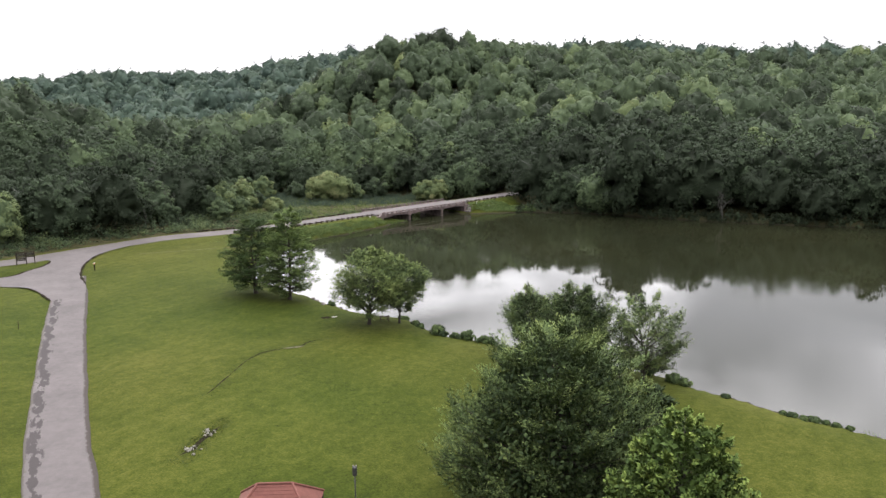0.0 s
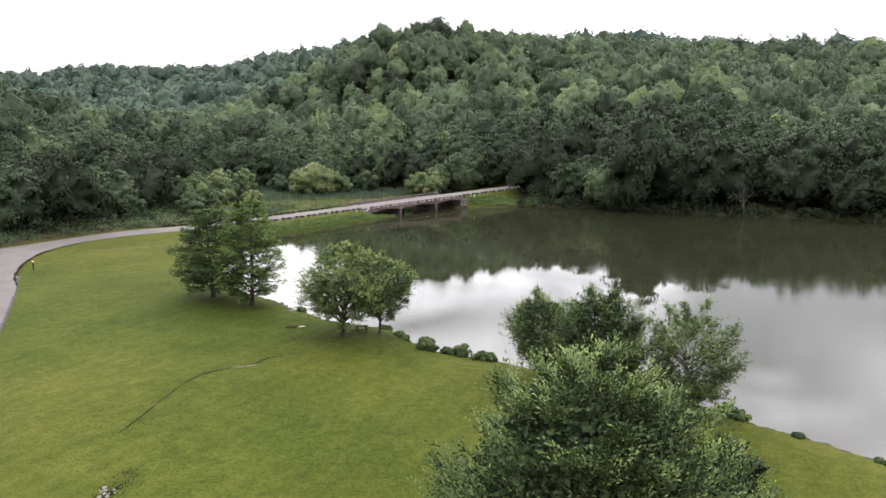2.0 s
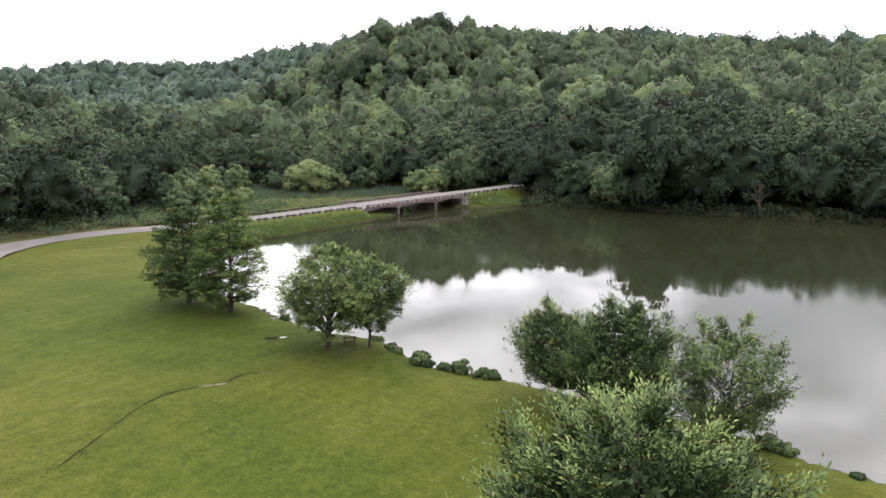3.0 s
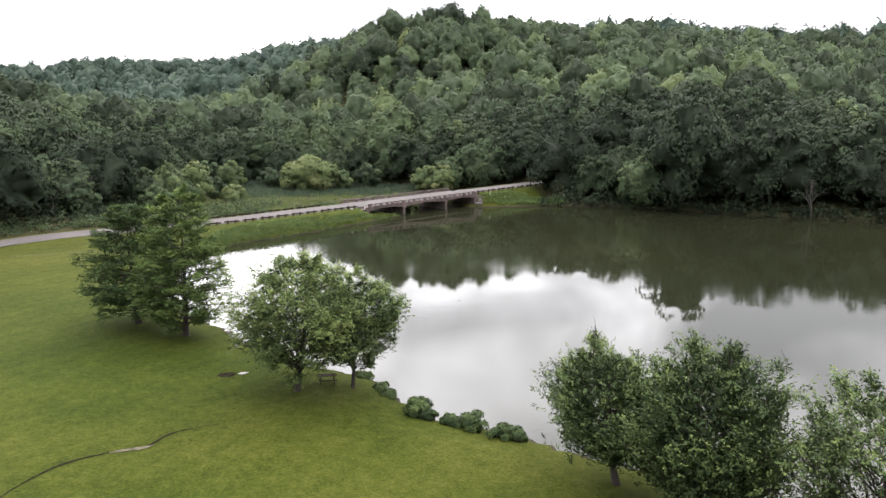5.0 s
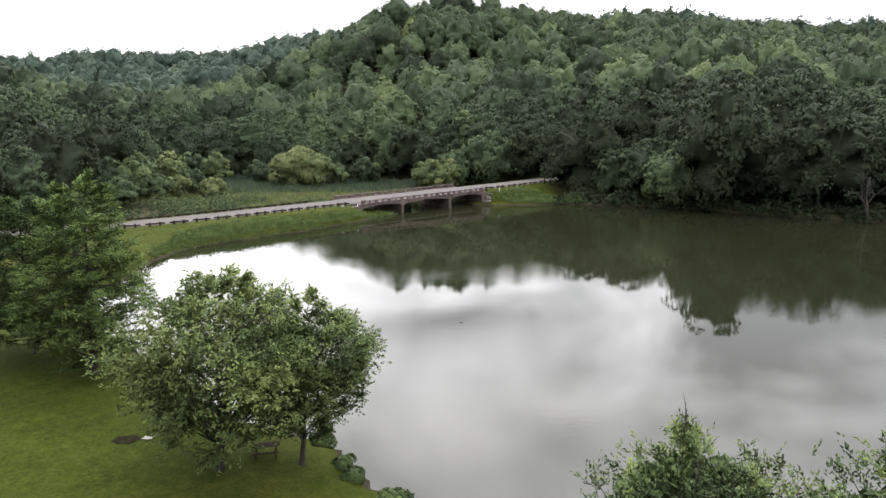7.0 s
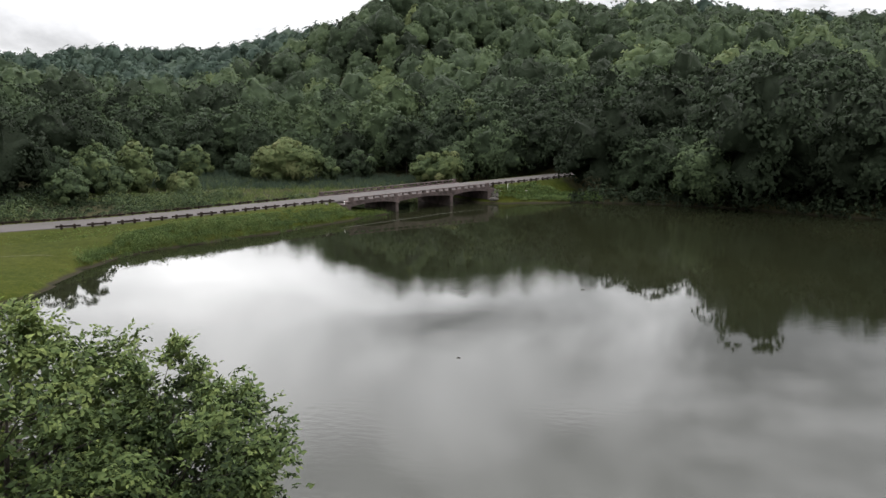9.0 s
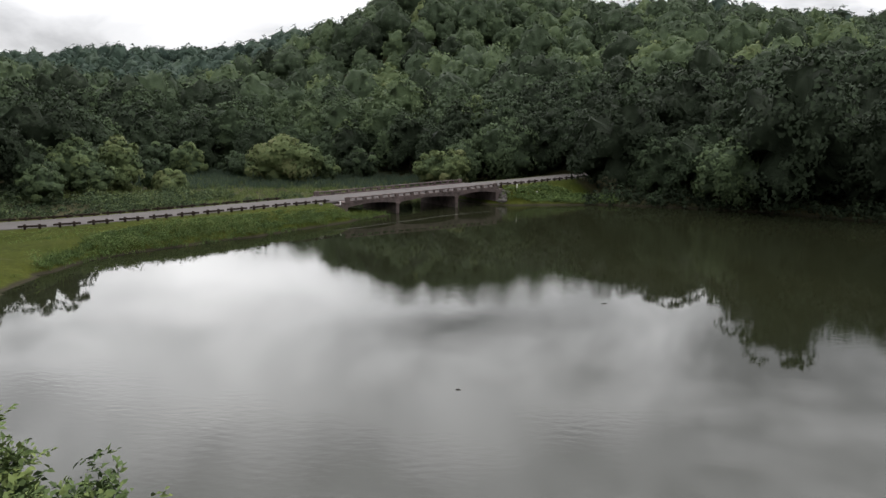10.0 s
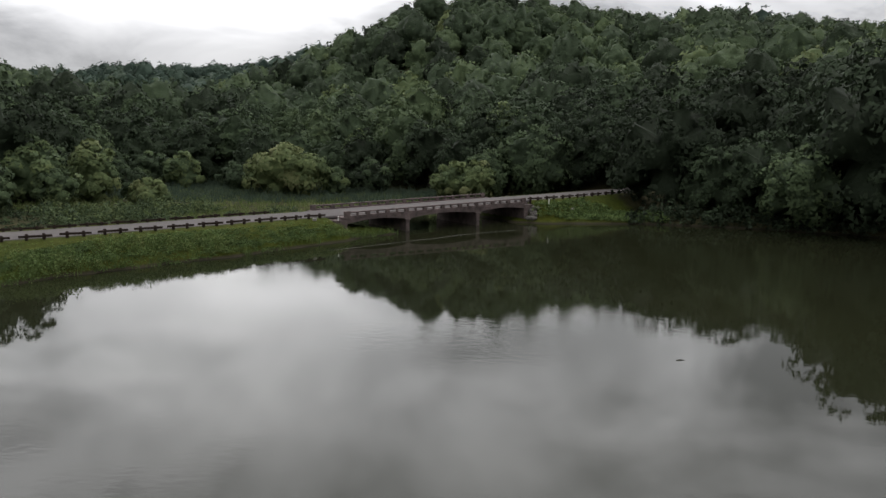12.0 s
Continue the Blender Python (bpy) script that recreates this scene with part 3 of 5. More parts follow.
def bough_crown(seed, radius, low, high, shape, boughs, sprays, per, leaf, spray, rise=0.6, arch=0.05, bare=0.35, lift=0.15, droop=0.0, wide=0.5, wild=0.35, fan=0.2,
                tint=0.5, spread=0.2, ragged=1.0, soft=0.5, inner=0, heart=0.75, even=0.12, off=(0.0, 0.0)):
    """A crown grown bough by bough: each bough carries sprays, each spray leaves on both sides of its twig.
    Gives corners, leaves, no triangles, tints, normals and the boughs' lines."""
    rng = np.random.default_rng(seed)
    s = spread_heights(rng, boughs, shape, even)
    az = np.arange(boughs) * 2.39996 + rng.normal(size=boughs) * 0.3
    w = np.array([shape(q) for q in s]) * radius * lobes(rng, az, s, ragged) * rng.uniform(0.78, 1.06, boughs)
    tip = np.stack([np.cos(az) * w + off[0] * s, np.sin(az) * w + off[1] * s, low + (high - low) * s + 0.05 * ragged * (high - low) * rng.normal(size=boughs)], -1)
    root_z = np.clip(tip[:, 2] - rise * w - 0.04 * high, 0.4 * low + 0.25, high * 0.93)
    root = np.stack([off[0] * root_z / high * 0.6, off[1] * root_z / high * 0.6, root_z], -1)
    mid = (root + tip) / 2 + np.stack([0 * w, 0 * w, arch * w], -1)
    lines = list(zip(root, mid, tip, w))
    n = boughs * sprays
    k = np.repeat(np.arange(boughs), sprays)
    u = (bare + (1 - bare) * rng.uniform(0, 1, n) ** 0.7)[:, None]
    A, B, C, W = root[k], mid[k], tip[k], np.maximum(w[k], 0.3 * radius)[:, None]
    p = (1 - u) ** 2 * A + 2 * u * (1 - u) * B + u ** 2 * C
    tangent = unit(2 * (1 - u) * (B - A) + 2 * u * (C - B) + 1e-6)
    up = np.array([0.0, 0.0, 1.0])
    lateral = unit(np.cross(tangent, up) + 1e-6)
    hand = rng.choice([-1.0, 1.0], n)[:, None]
    p = p + lateral * rng.normal(size=(n, 1)) * fan * W * (1.15 - 0.75 * u) + up * rng.normal(size=(n, 1)) * fan * 0.4 * W
    way = unit(tangent * rng.uniform(0.4, 1.0, (n, 1)) + lateral * hand * rng.uniform(0.1, 0.9, (n, 1)) + up * lift + rng.normal(size=(n, 3)) * wild * 0.7)
    tone = tint + (rng.normal(size=boughs) * spread * 0.5)[k] + rng.normal(size=n) * spread * 0.6
    middle = np.array([off[0] * 0.5, off[1] * 0.5, low + 0.3 * (high - low)])
    j = np.repeat(np.arange(n), per)
    along_ = np.tile((np.arange(per) + 0.5) / per, n)[:, None] + rng.normal(size=(n * per, 1)) * 0.06
    flip = np.tile(np.where(np.arange(per) % 2, 1.0, -1.0), n)[:, None]
    d, L = way[j], spray * rng.uniform(0.6, 1.25, n)[j][:, None]
    flat_side = unit(np.cross(d, up) + rng.normal(size=(n, 3))[j] * 0.35)
    at = p[j] + d * L * along_ + flat_side * flip * leaf * 0.42 + rng.normal(size=(n * per, 3)) * leaf * 0.2 - up * (droop * L * along_ ** 2)
    ahead = d * 0.75 + flat_side * flip * 0.75 * (1.15 - along_) - up * (droop * 0.9) + rng.normal(size=at.shape) * wild * 0.6
    outward = unit(at - middle)
    face = unit(np.cross(flat_side, d))
    face = face * np.where(face[:, 2:] < 0, -1.0, 1.0) + 0.35 * outward + rng.normal(size=at.shape) * wild
    v, q, nor = kites(at, ahead, face, leaf * rng.uniform(0.65, 1.3, len(at)), wide)
    nor = np.repeat(unit(soft * unit(outward + 0.4 * up) + (1 - soft) * nor), 4, 0)
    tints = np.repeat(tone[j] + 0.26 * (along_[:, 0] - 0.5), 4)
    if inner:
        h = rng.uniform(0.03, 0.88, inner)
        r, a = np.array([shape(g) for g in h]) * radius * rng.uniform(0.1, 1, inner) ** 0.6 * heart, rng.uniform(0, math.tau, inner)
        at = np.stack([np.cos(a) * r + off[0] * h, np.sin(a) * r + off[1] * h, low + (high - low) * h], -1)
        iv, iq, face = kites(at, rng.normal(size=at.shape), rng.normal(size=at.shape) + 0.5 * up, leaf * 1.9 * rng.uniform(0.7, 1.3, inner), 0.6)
        # inner leaves are tinted darker: the crown's inner shade put into colour
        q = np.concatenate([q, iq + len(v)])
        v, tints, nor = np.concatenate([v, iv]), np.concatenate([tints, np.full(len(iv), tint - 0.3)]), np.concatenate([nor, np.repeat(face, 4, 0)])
    return v, q, None, tints, nor, lines


def tuft_crown(seed, radius, low, high, shape, tufts, cards, leaf, tuft, tint=0.5, spread=0.1, ragged=1.0, soft=0.74, shell=None, close=0.90):
    """A crown seen from afar: many leafy tufts with gaps between them over a knobbly inner mass of leaves. Gives corners, no quads, triangles, tints, normals."""
    rng = np.random.default_rng(seed)
    shell = shell or ICO3
    s = spread_heights(rng, tufts, shape)
    az = np.arange(tufts) * 2.39996 + rng.normal(size=tufts) * 0.35
    swing = lobes(rng, az, s, ragged)
    wide = np.array([shape(q) for q in s])
    size = tuft * rng.uniform(0.65, 1.35, tufts) * (0.7 + 0.3 * wide)
    w = np.maximum(wide * radius * swing - size * 0.6, 0) * rng.uniform(0.88, 1.04, tufts)
    mids = np.stack([np.cos(az) * w, np.sin(az) * w, low + (high - low) * s - 0.4 * size * s], -1)
    middle = np.array([0, 0, low + 0.25 * (high - low)])
    out_ = unit(mids - middle)
    k = np.repeat(np.arange(tufts), cards)
    n = len(k)
    d = unit(rng.normal(size=(n, 3)) + 0.75 * out_[k] + np.array([0, 0, 0.45]))
    at = mids[k] + d * (size[k] * rng.uniform(0.76, 1.08, n))[:, None] * np.array([1.08, 1.08, 0.82])
    face = unit(d + 0.25 * out_[k] + rng.normal(size=(n, 3)) * 0.5)
    ahead = unit(np.cross(face, rng.normal(size=(n, 3))) + 0.2 * d)
    side = np.cross(ahead, face)
    long_ = (leaf * rng.uniform(0.6, 1.4, n))[:, None]
    v = np.stack([at - ahead * long_ * 0.45 + side * long_ * 0.46, at + ahead * long_ * 0.62, at - ahead * long_ * 0.45 - side * long_ * 0.46], 1)
    turned = np.cross(v[:, 1] - v[:, 0], v[:, 2] - v[:, 0])
    back = (turned * face).sum(1) < 0
    v[back] = v[back][:, ::-1]
    v = v.reshape(-1, 3)
    tri = np.arange(3 * n).reshape(-1, 3)
    nor = np.repeat(unit(soft * unit(d + 0.55 * out_[k] + np.array([0, 0, 0.1])) + (1 - soft) * face), 3, 0)
    tones = np.repeat((tint + rng.normal(size=tufts) * spread)[k] + rng.normal(size=n) * spread * 0.5, 3)
    cv, cf = shell
    way = unit(cv)
    heart = np.array([0, 0, low + 0.42 * (high - low)])
    to = mids - heart
    along_ = way @ to.T
    root = (0.95 * size) ** 2 - (to ** 2).sum(1) + along_ ** 2
    far = np.where(root > 0, along_ + np.sqrt(np.maximum(root, 0)), 0.0)
    best = far.argmax(1)
    least = 1 / np.sqrt((way[:, 0] ** 2 + way[:, 1] ** 2) / (0.55 * radius) ** 2 + way[:, 2] ** 2 / (0.33 * (high - low)) ** 2)
    skin = heart + way * (np.maximum(far.max(1), least) * close)[:, None]
    skin[:, 2] = np.maximum(skin[:, 2], low * 0.5)
    skin_n = unit(0.5 * way + unit(skin - mids[best]) + np.array([0, 0, 0.1]))
    # the inner mass gets a darker tint: shade between tufts put into colour
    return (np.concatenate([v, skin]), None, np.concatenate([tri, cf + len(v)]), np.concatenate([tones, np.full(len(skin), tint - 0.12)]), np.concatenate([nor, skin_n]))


def spire(s):
    return (0.55 + 0.45 * min(s / 0.18, 1)) * (1 - s) ** 0.75 + 0.08


def bud(s):
    return max(0.05, 1 - s ** 2.1) ** 0.72 * (0.8 + 0.2 * min(s / 0.25, 1))


def ovate(s):
    return (0.45 + 0.55 * math.sin(min(s / 0.30, 1) * math.pi / 2)) * (1 - max(s - 0.2, 0) / 0.8) ** 0.52 + 0.04


def mushroom(s):
    return (0.78 + 0.22 * math.sin(min(s / 0.35, 1) * math.pi / 2)) * math.sqrt(max(1 - max(s - 0.38, 0) ** 2 / 0.42, 0.05))


def full(s):
    return math.sqrt(max(1 - (2.05 * s - 0.95) ** 2, 0.10))


def trunk_mesh(bm, rng, high, thick, limbs, reach, forks=1, lean=0.03, start=0.3):
    """A tapered trunk, or several from one foot, with limbs that rise outwards."""
    for f in range(forks):
        a = math.tau * f / forks + rng.uniform(0, 1)
        off = 0.0 if forks == 1 else 0.16 * high
        pts = [(math.cos(a) * off * s ** 1.2 + rng.normal() * lean * high * s * 0.5, math.sin(a) * off * s ** 1.2 + rng.normal() * lean * high * s * 0.5, high * s - 0.15) for s in (0, 0.06, 0.2, 0.4, 0.6, 0.8, 0.97)]
        t = thick if forks == 1 else thick * 0.62
        tube(bm, pts, [t * 1.5, t * 1.05, t * 0.9, t * 0.7, t * 0.48, t * 0.26, t * 0.06])
        for k in range(limbs):
            s = start + (0.92 - start) * k / limbs
            at = Vector(pts[0]).lerp(Vector(pts[-1]), s)
            b = k * 2.39996 + a
            long_ = reach * (1.05 - s * 0.75) * rng.uniform(0.7, 1.05)
            end = at + Vector((math.cos(b) * long_, math.sin(b) * long_, long_ * rng.uniform(0.25, 0.65)))
            mid = at.lerp(end, 0.5) + Vector((0, 0, long_ * 0.06))
            tube(bm, [at, mid, end], [t * 0.36 * (1.1 - s), t * 0.22 * (1.1 - s) + 0.008, 0.01], 5)


def tree(kind, seed, at, turn, label, leaf_mat, crown, high, thick, bark=None, twigs=0, limb=0.3):
    """A tree: a trunk that bears the crown's boughs, and the crown."""
    root = tagged(new(kind), label, "tree")
    rng = np.random.default_rng(seed + 500)
    v, q, t, tint, nor, lines = crown
    top = lines[int(np.argmax([l[2][2] for l in lines]))][1]
    bm = bmesh.new()
    pts = [(top[0] * f + rng.normal() * 0.012 * high * f, top[1] * f + rng.normal() * 0.012 * high * f, high * f - 0.2) for f in (0, 0.05, 0.18, 0.38, 0.6, 0.8, 0.97)]
    tube(bm, pts, [thick * f for f in (1.7, 1.15, 0.95, 0.72, 0.48, 0.26, 0.06)], 8)
    for a, b, c, w in lines:
        r = max(thick * limb * (1.15 - a[2] / high), 0.012) * rng.uniform(0.7, 1.1)
        tube(bm, [a, b, c], [r, r * 0.6 + 0.004, 0.008], 5)
    high_ones = v[(v[:, 2] > v[:, 2].max() * 0.82)]
    for k in range(twigs):
        foot = Vector(high_ones[rng.integers(len(high_ones))])
        tip = foot + Vector((rng.normal() * 0.16, rng.normal() * 0.16, rng.uniform(0.35, 0.9)))
        tube(bm, [foot - Vector((0, 0, 0.5)), foot, tip], [0.022, 0.015, 0.006], 4)
    part("trunk", bm, bark or BARK, root)
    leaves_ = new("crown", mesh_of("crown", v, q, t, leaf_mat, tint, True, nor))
    leaves_.parent = root
    root.matrix_basis = pose(at[0], at[1], ground_z(*at), 0, 0, turn)
    return root


# lawn trees
CYP = dict(rise=0.06, arch=0.03, bare=0.2, lift=0.05, droop=0.12, wide=0.42, wild=0.30, fan=0.13, soft=0.5, even=0.8, inner=700, heart=0.6)
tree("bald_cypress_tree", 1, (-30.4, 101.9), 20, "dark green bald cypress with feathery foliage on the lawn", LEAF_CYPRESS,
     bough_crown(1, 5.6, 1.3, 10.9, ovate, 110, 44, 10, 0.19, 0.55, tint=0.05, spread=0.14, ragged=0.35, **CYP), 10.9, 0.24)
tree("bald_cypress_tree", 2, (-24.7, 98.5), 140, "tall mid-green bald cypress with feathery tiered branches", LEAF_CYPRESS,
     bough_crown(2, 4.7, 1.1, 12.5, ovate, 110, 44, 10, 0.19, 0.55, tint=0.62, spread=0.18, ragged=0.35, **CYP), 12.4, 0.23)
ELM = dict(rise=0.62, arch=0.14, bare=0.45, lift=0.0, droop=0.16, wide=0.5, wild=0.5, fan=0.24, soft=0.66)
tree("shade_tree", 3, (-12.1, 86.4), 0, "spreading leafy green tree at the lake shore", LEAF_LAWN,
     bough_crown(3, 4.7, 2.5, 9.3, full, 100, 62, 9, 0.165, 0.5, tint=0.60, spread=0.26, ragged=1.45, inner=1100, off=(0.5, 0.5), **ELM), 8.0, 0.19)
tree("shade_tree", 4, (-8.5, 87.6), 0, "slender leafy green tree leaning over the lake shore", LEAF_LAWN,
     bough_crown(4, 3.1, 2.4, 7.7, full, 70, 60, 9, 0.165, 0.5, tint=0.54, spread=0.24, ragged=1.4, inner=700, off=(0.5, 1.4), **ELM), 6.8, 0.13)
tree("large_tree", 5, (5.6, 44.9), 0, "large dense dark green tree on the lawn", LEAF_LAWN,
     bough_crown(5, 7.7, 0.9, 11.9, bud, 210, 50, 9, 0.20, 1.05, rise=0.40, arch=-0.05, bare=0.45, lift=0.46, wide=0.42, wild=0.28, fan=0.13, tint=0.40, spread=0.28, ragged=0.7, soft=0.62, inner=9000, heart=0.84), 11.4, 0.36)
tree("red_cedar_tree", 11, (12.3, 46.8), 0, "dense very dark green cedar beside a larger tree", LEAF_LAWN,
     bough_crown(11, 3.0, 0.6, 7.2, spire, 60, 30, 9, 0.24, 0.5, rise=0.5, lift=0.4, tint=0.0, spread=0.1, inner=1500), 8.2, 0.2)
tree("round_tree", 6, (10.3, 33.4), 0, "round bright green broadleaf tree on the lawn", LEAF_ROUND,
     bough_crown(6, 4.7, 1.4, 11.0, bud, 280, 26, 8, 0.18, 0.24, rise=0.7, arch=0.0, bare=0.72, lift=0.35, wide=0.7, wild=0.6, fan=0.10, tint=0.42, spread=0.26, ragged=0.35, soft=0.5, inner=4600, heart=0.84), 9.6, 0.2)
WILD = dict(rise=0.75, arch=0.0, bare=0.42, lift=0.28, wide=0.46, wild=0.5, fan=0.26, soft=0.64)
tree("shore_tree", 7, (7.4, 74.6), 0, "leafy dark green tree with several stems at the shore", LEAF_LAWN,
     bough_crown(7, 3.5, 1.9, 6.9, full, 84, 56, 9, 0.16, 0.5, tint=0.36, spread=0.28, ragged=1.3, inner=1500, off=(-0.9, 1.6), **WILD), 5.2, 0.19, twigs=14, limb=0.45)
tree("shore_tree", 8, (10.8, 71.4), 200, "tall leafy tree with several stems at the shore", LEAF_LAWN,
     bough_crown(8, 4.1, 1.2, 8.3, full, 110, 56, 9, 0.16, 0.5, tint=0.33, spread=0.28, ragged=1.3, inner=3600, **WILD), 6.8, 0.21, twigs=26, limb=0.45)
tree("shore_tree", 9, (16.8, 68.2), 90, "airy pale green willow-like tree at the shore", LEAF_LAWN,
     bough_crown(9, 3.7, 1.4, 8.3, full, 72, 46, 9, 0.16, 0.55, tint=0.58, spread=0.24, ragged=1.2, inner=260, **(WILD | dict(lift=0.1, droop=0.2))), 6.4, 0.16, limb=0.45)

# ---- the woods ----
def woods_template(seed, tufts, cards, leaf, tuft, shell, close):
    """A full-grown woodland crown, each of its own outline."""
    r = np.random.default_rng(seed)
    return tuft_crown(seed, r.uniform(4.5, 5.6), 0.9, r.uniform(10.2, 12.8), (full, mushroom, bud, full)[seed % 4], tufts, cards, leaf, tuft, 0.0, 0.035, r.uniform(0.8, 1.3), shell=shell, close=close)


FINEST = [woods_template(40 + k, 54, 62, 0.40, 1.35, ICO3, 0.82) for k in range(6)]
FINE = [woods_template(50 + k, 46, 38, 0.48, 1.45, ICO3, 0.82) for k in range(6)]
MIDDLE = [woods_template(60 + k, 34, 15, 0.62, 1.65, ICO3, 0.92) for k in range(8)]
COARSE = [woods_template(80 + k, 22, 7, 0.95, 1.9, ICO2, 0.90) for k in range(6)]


def spots(step, y0, y1, seed):
    """Uneven places in the woods, one to each square of a grid."""
    rng = np.random.default_rng(seed)
    ys = np.arange(y0, y1, step)
    wide = 0.85 * y1 + 60
    p = np.stack(np.meshgrid(np.arange(-wide, wide, step), ys), -1).reshape(-1, 2)
    p = p + rng.uniform(-0.42, 0.42, p.shape) * step
    p = p[(p[:, 0] > -0.80 * p[:, 1] - 15) & (p[:, 0] < 0.62 * p[:, 1] + 25) & inside(FOREST, p)]
    return p[to_line(LINES["main"][0], p)[0] > np.where(p[:, 0] > 8, 5.8, 6.0)], rng


def seen_by_camera(p):
    """Which places show from near the camera's start and end; of the slopes hidden from there only some trees are kept.
    """
    top, show = land(p) + 11.0, np.ones(len(p), bool)
    for eye in ((0.0, 0.0, 27.0), (0.0, 90.0, 14.0)):
        slope = (top - eye[2]) / np.hypot(p[:, 0] - eye[0], p[:, 1] - eye[1])
        best = np.full(len(p), -9.0)
        for s in np.linspace(0.25, 0.97, 40):
            q = np.array(eye[:2]) + (p - np.array(eye[:2])) * s
            cover = np.where(inside(FOREST, q), hills(q) + 9.0, 0.0)
            best = np.maximum(best, (cover - eye[2]) / np.hypot(q[:, 0] - eye[0], q[:, 1] - eye[1]))
        show = show & (slope < best)
    return ~show


near_spots, rng = spots(7.7, 90, 262, 5)
edge = to_line(FOREST, near_spots, True)[0]
order = np.argsort(edge + 0.04 * np.hypot(near_spots[:, 0], near_spots[:, 1] - 120))
near_spots = near_spots[order]
singles, rest = near_spots[:290], near_spots[290:]
singles = singles[np.argsort(np.hypot(singles[:, 0], singles[:, 1] - 105))]

woods_parents = []
for k, (v, q, t, tint, nor) in enumerate(FINEST + FINE):
    base = 0.08 + 0.085 * (k % 6)
    root = tagged(new("woodland_tree"), "leafy green woodland tree at the edge of the woods", "tree", "trees at the edge of the woods")
    bm = bmesh.new()
    trunk_mesh(bm, np.random.default_rng(k), 10.5, 0.2, 6, 3.5, start=0.35)
    part("trunk", bm, BARK, root)
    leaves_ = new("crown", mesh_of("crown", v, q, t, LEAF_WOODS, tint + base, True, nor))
    leaves_.parent = root
    woods_parents.append(root)
heights = land(singles)
for n, (p, z) in enumerate(zip(singles, heights)):
    s = rng.uniform(0.74, 1.24)
    if p[0] > 26 and p[1] < 225:
        s *= 1.4 if 38 < p[0] < 46 and p[1] < 192 else 1.16
    if p[0] < -45 and p[1] < 180:
        s *= 0.86
    m = pose(p[0], p[1], z - 0.1, 0, 0, rng.uniform(0, 360))
    # east and west edge trees take darker crowns: shade put into the colour
    pick = n % 6 if n < 6 or 120 <= n < 126 or -45 < p[0] < -20 else ((n % 3 if p[0] < 30 else n % 2) if p[0] > 10 else (n % 2 if p[1] < 185 else n % 4))
    root = woods_parents[pick + (0 if n < 120 else 6)]
    if n < 6 or 120 <= n < 126:
        root.matrix_basis = m
    else:
        root = copy_thing(root, m)
    root.scale = (s * rng.uniform(0.9, 1.1), s * rng.uniform(0.9, 1.1), s * rng.uniform(0.92, 1.1))


for x, y, s in ((-4.6, 229.5, 1.05), (-9.5, 233.0, 1.0), (76.3, 199.5, 1.25), (86.0, 197.0, 1.3), (-95.4, 178.5, 1.15), (53.4, 210.5, 1.0)):
    root = copy_thing(woods_parents[11], pose(x, y, ground_z(x, y) + 0.3, 0, 0, 40 * x))
    root.scale = (s, s, s)
    tagged(root, "yellow-green woodland tree standing out from the woods", "tree", "light green trees in the woods")


def joined_woods(name, places, templates, rng, grow, label, mat):
    """Many trees in one mesh."""
    z = land(places)
    vs, ts, tints, nors, n = [], [], [], [], 0
    for (x, y), h in zip(places, z):
        v, q, t, tint, nor = templates[rng.integers(len(templates))]
        a, s = rng.uniform(0, math.tau), grow * (0.80 + 0.42 * rng.uniform() ** 1.4)
        tall = rng.uniform(0.88, 1.12) * (1 if grow < 1.3 else 1.15 / grow)
        c, d = math.cos(a), math.sin(a)
        nors.append(np.stack([c * nor[:, 0] - d * nor[:, 1], d * nor[:, 0] + c * nor[:, 1], nor[:, 2]], -1))
        c, d = c * s, d * s
        vs.append(np.stack([x + c * v[:, 0] - d * v[:, 1], y + d * v[:, 0] + c * v[:, 1], h + v[:, 2] * tall * s], -1))
        ts.append(t + n)
        # near slopes east and west tinted darker: their shade put into the leaf colour
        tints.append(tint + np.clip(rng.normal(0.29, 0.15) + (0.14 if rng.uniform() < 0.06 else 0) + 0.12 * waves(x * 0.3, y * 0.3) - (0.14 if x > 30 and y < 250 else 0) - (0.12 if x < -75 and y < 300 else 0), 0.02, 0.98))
        n += len(v)
    me = mesh_of(name, np.concatenate(vs), None, np.concatenate(ts), mat, np.concatenate(tints), True, np.concatenate(nors))
    return tagged(new(name, me), label, "woods", kind="stuff")


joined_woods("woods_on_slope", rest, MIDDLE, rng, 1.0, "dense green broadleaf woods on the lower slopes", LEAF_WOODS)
far_spots, rng = spots(9.2, 262, 440, 6)
far_spots = far_spots[seen_by_camera(far_spots) | (rng.uniform(size=len(far_spots)) < 0.15)]
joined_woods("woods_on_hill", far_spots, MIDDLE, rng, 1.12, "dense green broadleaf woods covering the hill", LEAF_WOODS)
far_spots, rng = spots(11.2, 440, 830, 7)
far_spots = far_spots[seen_by_camera(far_spots) | (rng.uniform(size=len(far_spots)) < 0.15)]
joined_woods("woods_on_ridge", far_spots, COARSE, rng, 1.29, "distant green woods along the ridges", LEAF_HAZE_REED)


